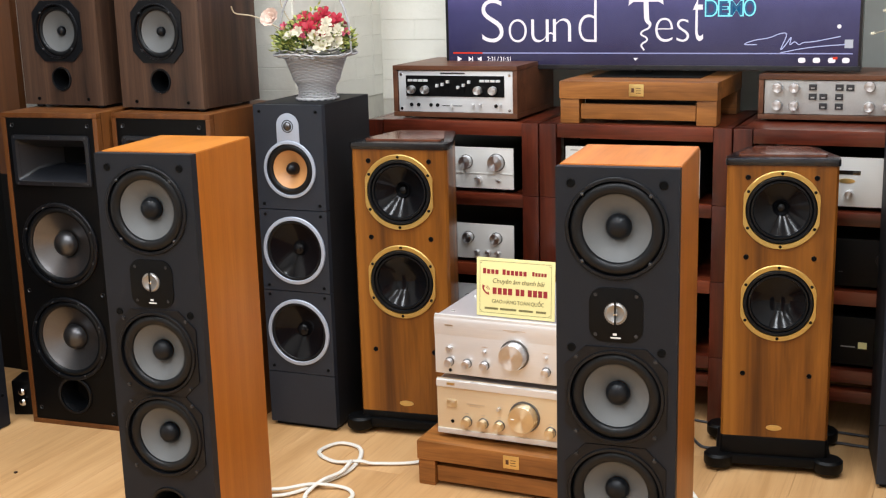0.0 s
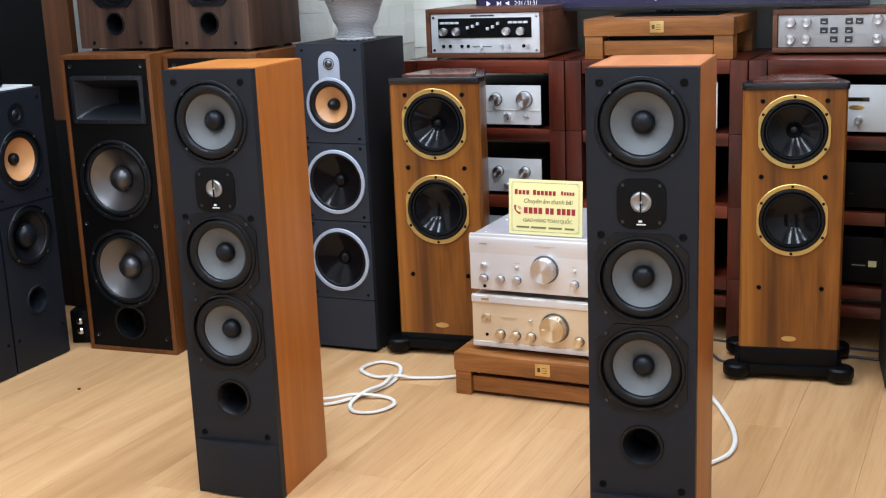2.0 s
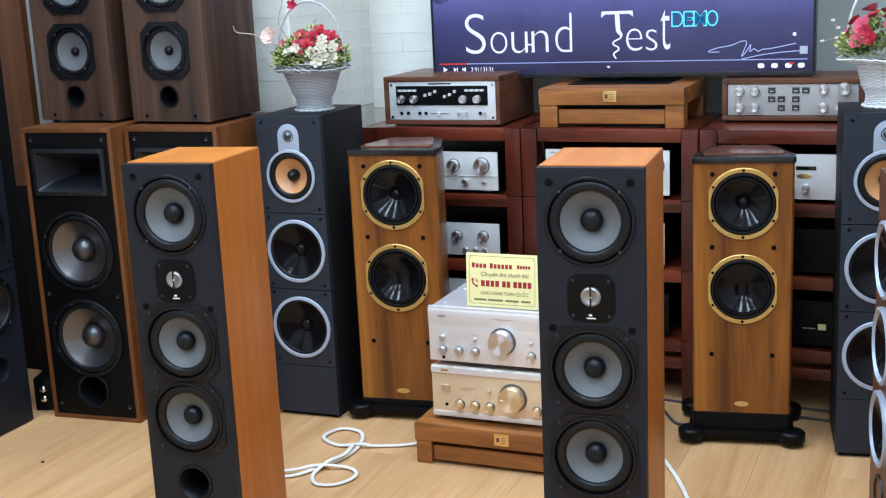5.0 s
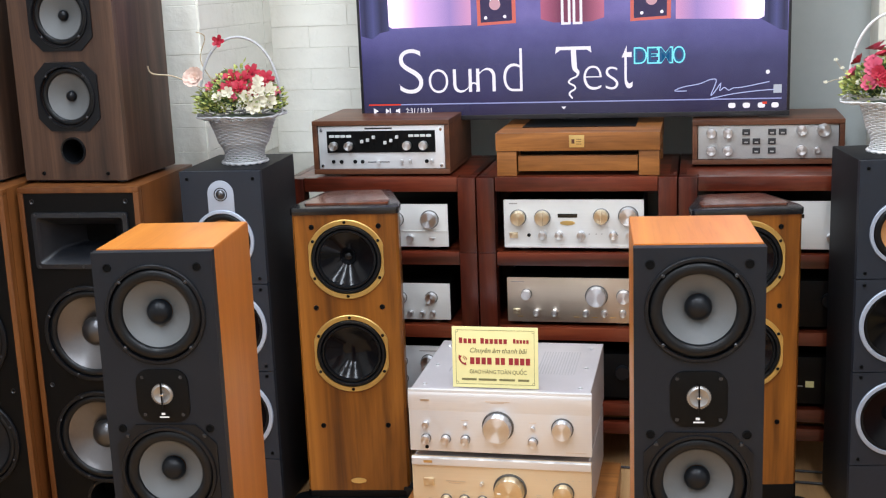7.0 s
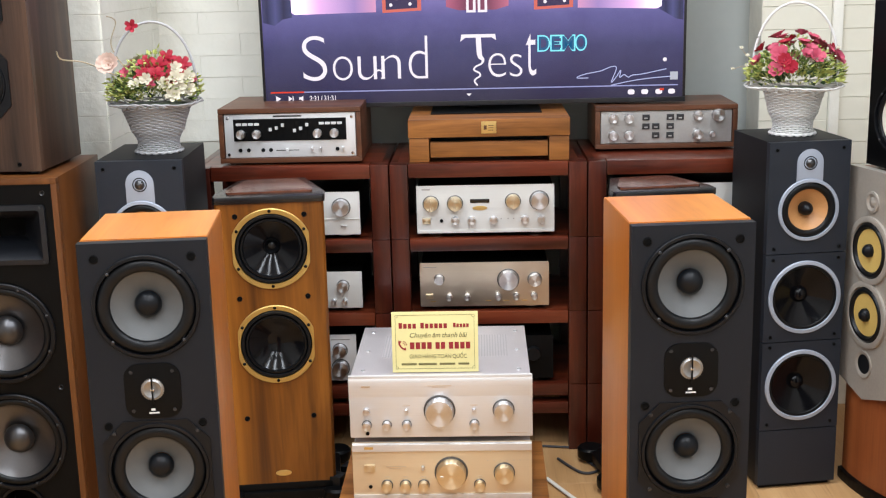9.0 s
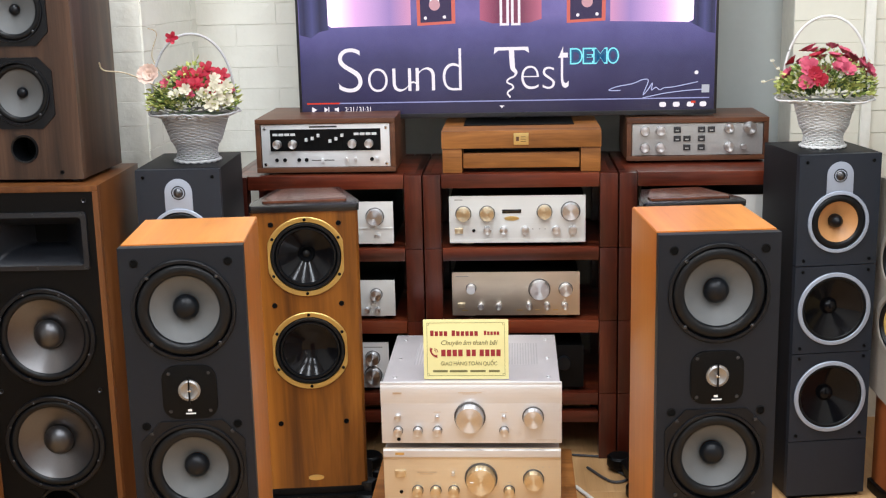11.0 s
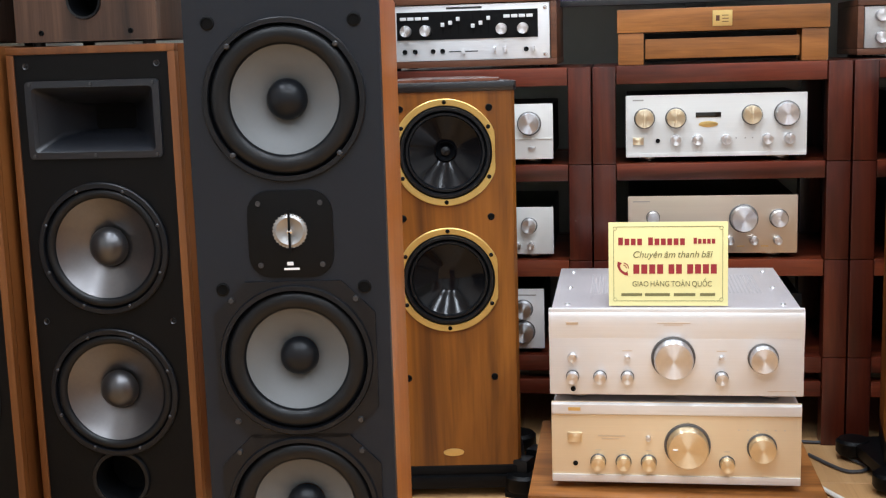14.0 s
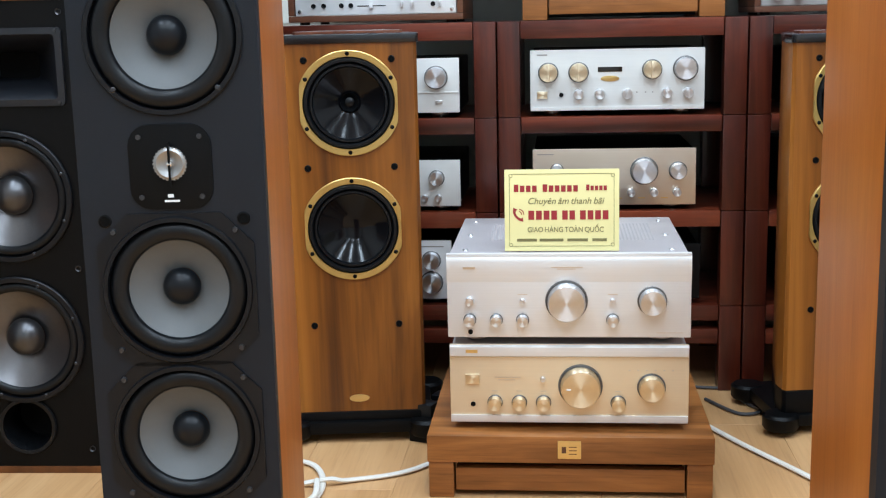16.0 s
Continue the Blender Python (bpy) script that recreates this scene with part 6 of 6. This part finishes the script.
part("twig", tube([(-0.09, -0.03, 0.20), (-0.16, -0.04, 0.235), (-0.215, -0.045, 0.245), (-0.225, -0.05, 0.265)], 0.002, 6), M_TWIG, bl, "pale dry twig")
part("twig", tube([(-0.06, 0.0, 0.20), (-0.10, 0.01, 0.27), (-0.085, 0.01, 0.33), (-0.105, 0.0, 0.345)], 0.0016, 6), M_TWIG, bl, "pale dry twig")
br = basket(M_WICKER, 0.632, 3.130, 0.9425, "white wicker basket of pink and red artificial roses", 21, 0.340, 0.108,
            ((M_PINK, 24, 0.0225, 8), (M_RED, 10, 0.0215, 8), (M_CREAM, 14, 0.009, 5)), 0.126, 0.054, 0.078, 0.127, -14)
cream = mesh_of("flower", petal_flower(0.022, 6, 0.8, 31), M_CREAM)
for x, y, z in ((0.03, -0.085, 0.175), (0.065, -0.08, 0.165), (0.05, -0.095, 0.15), (0.085, -0.06, 0.16), (0.085, -0.05, 0.19), (0.06, -0.075, 0.19)):
    ob = new("flower", cream)
    ob.parent = bl
    ob.matrix_basis = pose(x, y, z, 62, 250 * x) @ pose(0, 0, 0, 0, 0, 3000 * z)
for pts in (((-0.07, -0.02, 0.15), (-0.12, -0.04, 0.18), (-0.155, -0.05, 0.172)), ((-0.08, -0.02, 0.16), (-0.12, -0.03, 0.205), (-0.135, -0.03, 0.225)), ((0.06, 0.0, 0.17), (0.095, -0.01, 0.215), (0.105, -0.01, 0.222))):
    part("sprig", tube(pts, 0.0009, 5), M_TWIG, br, "thin pale sprig")
    me = mesh_of("sprig_bud", petal_flower(0.007, 5, 0.9, 40), M_CREAM)
    for q in (1, 2):
        ob = new("sprig_bud", me)
        ob.parent = br
        ob.matrix_basis = pose(*pts[q], 40)

# ---- cables ----


def cable(points, r, material, label, flat=1.0):
    t = thing("cable", label, "cable")
    part("sheath", tube(points, r, 8, flat=flat), material, t)
    return t


c = 0.0062
cable([(-0.98, 2.37, c), (-0.847, 2.412, c), (-0.79, 2.50, c), (-0.755, 2.60, c), (-0.765, 2.70, c), (-0.805, 2.768, c), (-0.872, 2.775, c), (-0.892, 2.70, c), (-0.82, 2.655, c), (-0.745, 2.665, c + 0.008), (-0.706, 2.682, c), (-0.586, 2.747, c), (-0.46, 2.95, c)], 0.0062, M_CABLE, "white flat loudspeaker cable looped on the floor", 0.7)
cable([(-0.98, 2.41, c), (-0.86, 2.435, c + 0.006), (-0.79, 2.485, c + 0.010), (-0.71, 2.512, c), (-0.668, 2.470, c), (-0.69, 2.405, c), (-0.745, 2.388, c), (-0.785, 2.44, c), (-0.775, 2.51, c + 0.012), (-0.755, 2.575, c + 0.012), (-0.765, 2.65, c + 0.012)], 0.0058, M_CABLE, "white cable with a small loop on the floor", 0.7)
cable([(0.16, 2.285, c), (0.205, 2.35, c), (0.243, 2.44, c), (0.228, 2.56, c), (0.16, 2.72, c), (0.06, 2.90, c), (-0.02, 3.06, c)], 0.0062, M_CABLE, "white flat loudspeaker cable on the floor", 0.7)
cable([(0.02, 3.20, 0.005), (0.08, 3.10, 0.005), (0.13, 3.12, 0.005), (0.10, 3.20, 0.005), (0.16, 3.26, 0.005), (0.55, 3.24, 0.005)], 0.004, M_CABLEDARK, "thin grey cable on the floor")
cable([(-0.05, 3.30, 0.005), (0.15, 3.28, 0.005), (0.35, 3.33, 0.005), (0.62, 3.31, 0.005)], 0.0035, M_CABLEDARK, "thin dark cable along the racks")
cable([(-0.885, 3.23, 0.40), (-0.882, 3.10, 0.34), (-0.872, 3.02, 0.26), (-0.868, 3.06, 0.18), (-0.865, 3.15, 0.06), (-0.86, 3.24, 0.005)], 0.004, M_CABLE, "white cable hanging behind a tower")
strip = thing("power_strip", "black power strip with plugs on the floor", "power strip", pose(-0.575, 2.90, 0, 0, 0, 70))
part("body", box(0, 0.22, 0, 0.05, 0, 0.03, 0.003), M_BLACK, strip)
for k in range(3):
    part("plug", box(0.02 + 0.07 * k, 0.06 + 0.07 * k, 0.008, 0.042, 0.03, 0.075, 0.005), M_RUBBER, strip)
part("plug_end", box(0.165, 0.19, 0.002, 0.010, 0.035, 0.06, 0.002), M_CARD, strip, "yellow plug end")
tb = thing("terminal_box", "small black box with chrome terminals beside a horn loudspeaker", "box", pose(-1.905, 2.66, 0, 0, 0, 20))
part("body", box(-0.03, 0.03, 0, 0.09, 0, 0.11, 0.006), M_BLACK, tb)
for z in (0.045, 0.078):
    part("terminal", lathe(((0.009, 0.0), (0.011, 0.004), (0.011, 0.014), (0.006, 0.018), (0, 0.019)), 0.006, 0, z, 14), M_CHROME, tb, "chrome screw terminal")
debris = thing("wood_crumb", "small brown crumb on the floor", "debris", pose(-1.606, 2.30, 0))
part("crumb", lathe(((0.005, 0), (0.006, 0.003), (0, 0.005)), 0, 0, 0, 7, "z"), M_DARKWAL, debris)
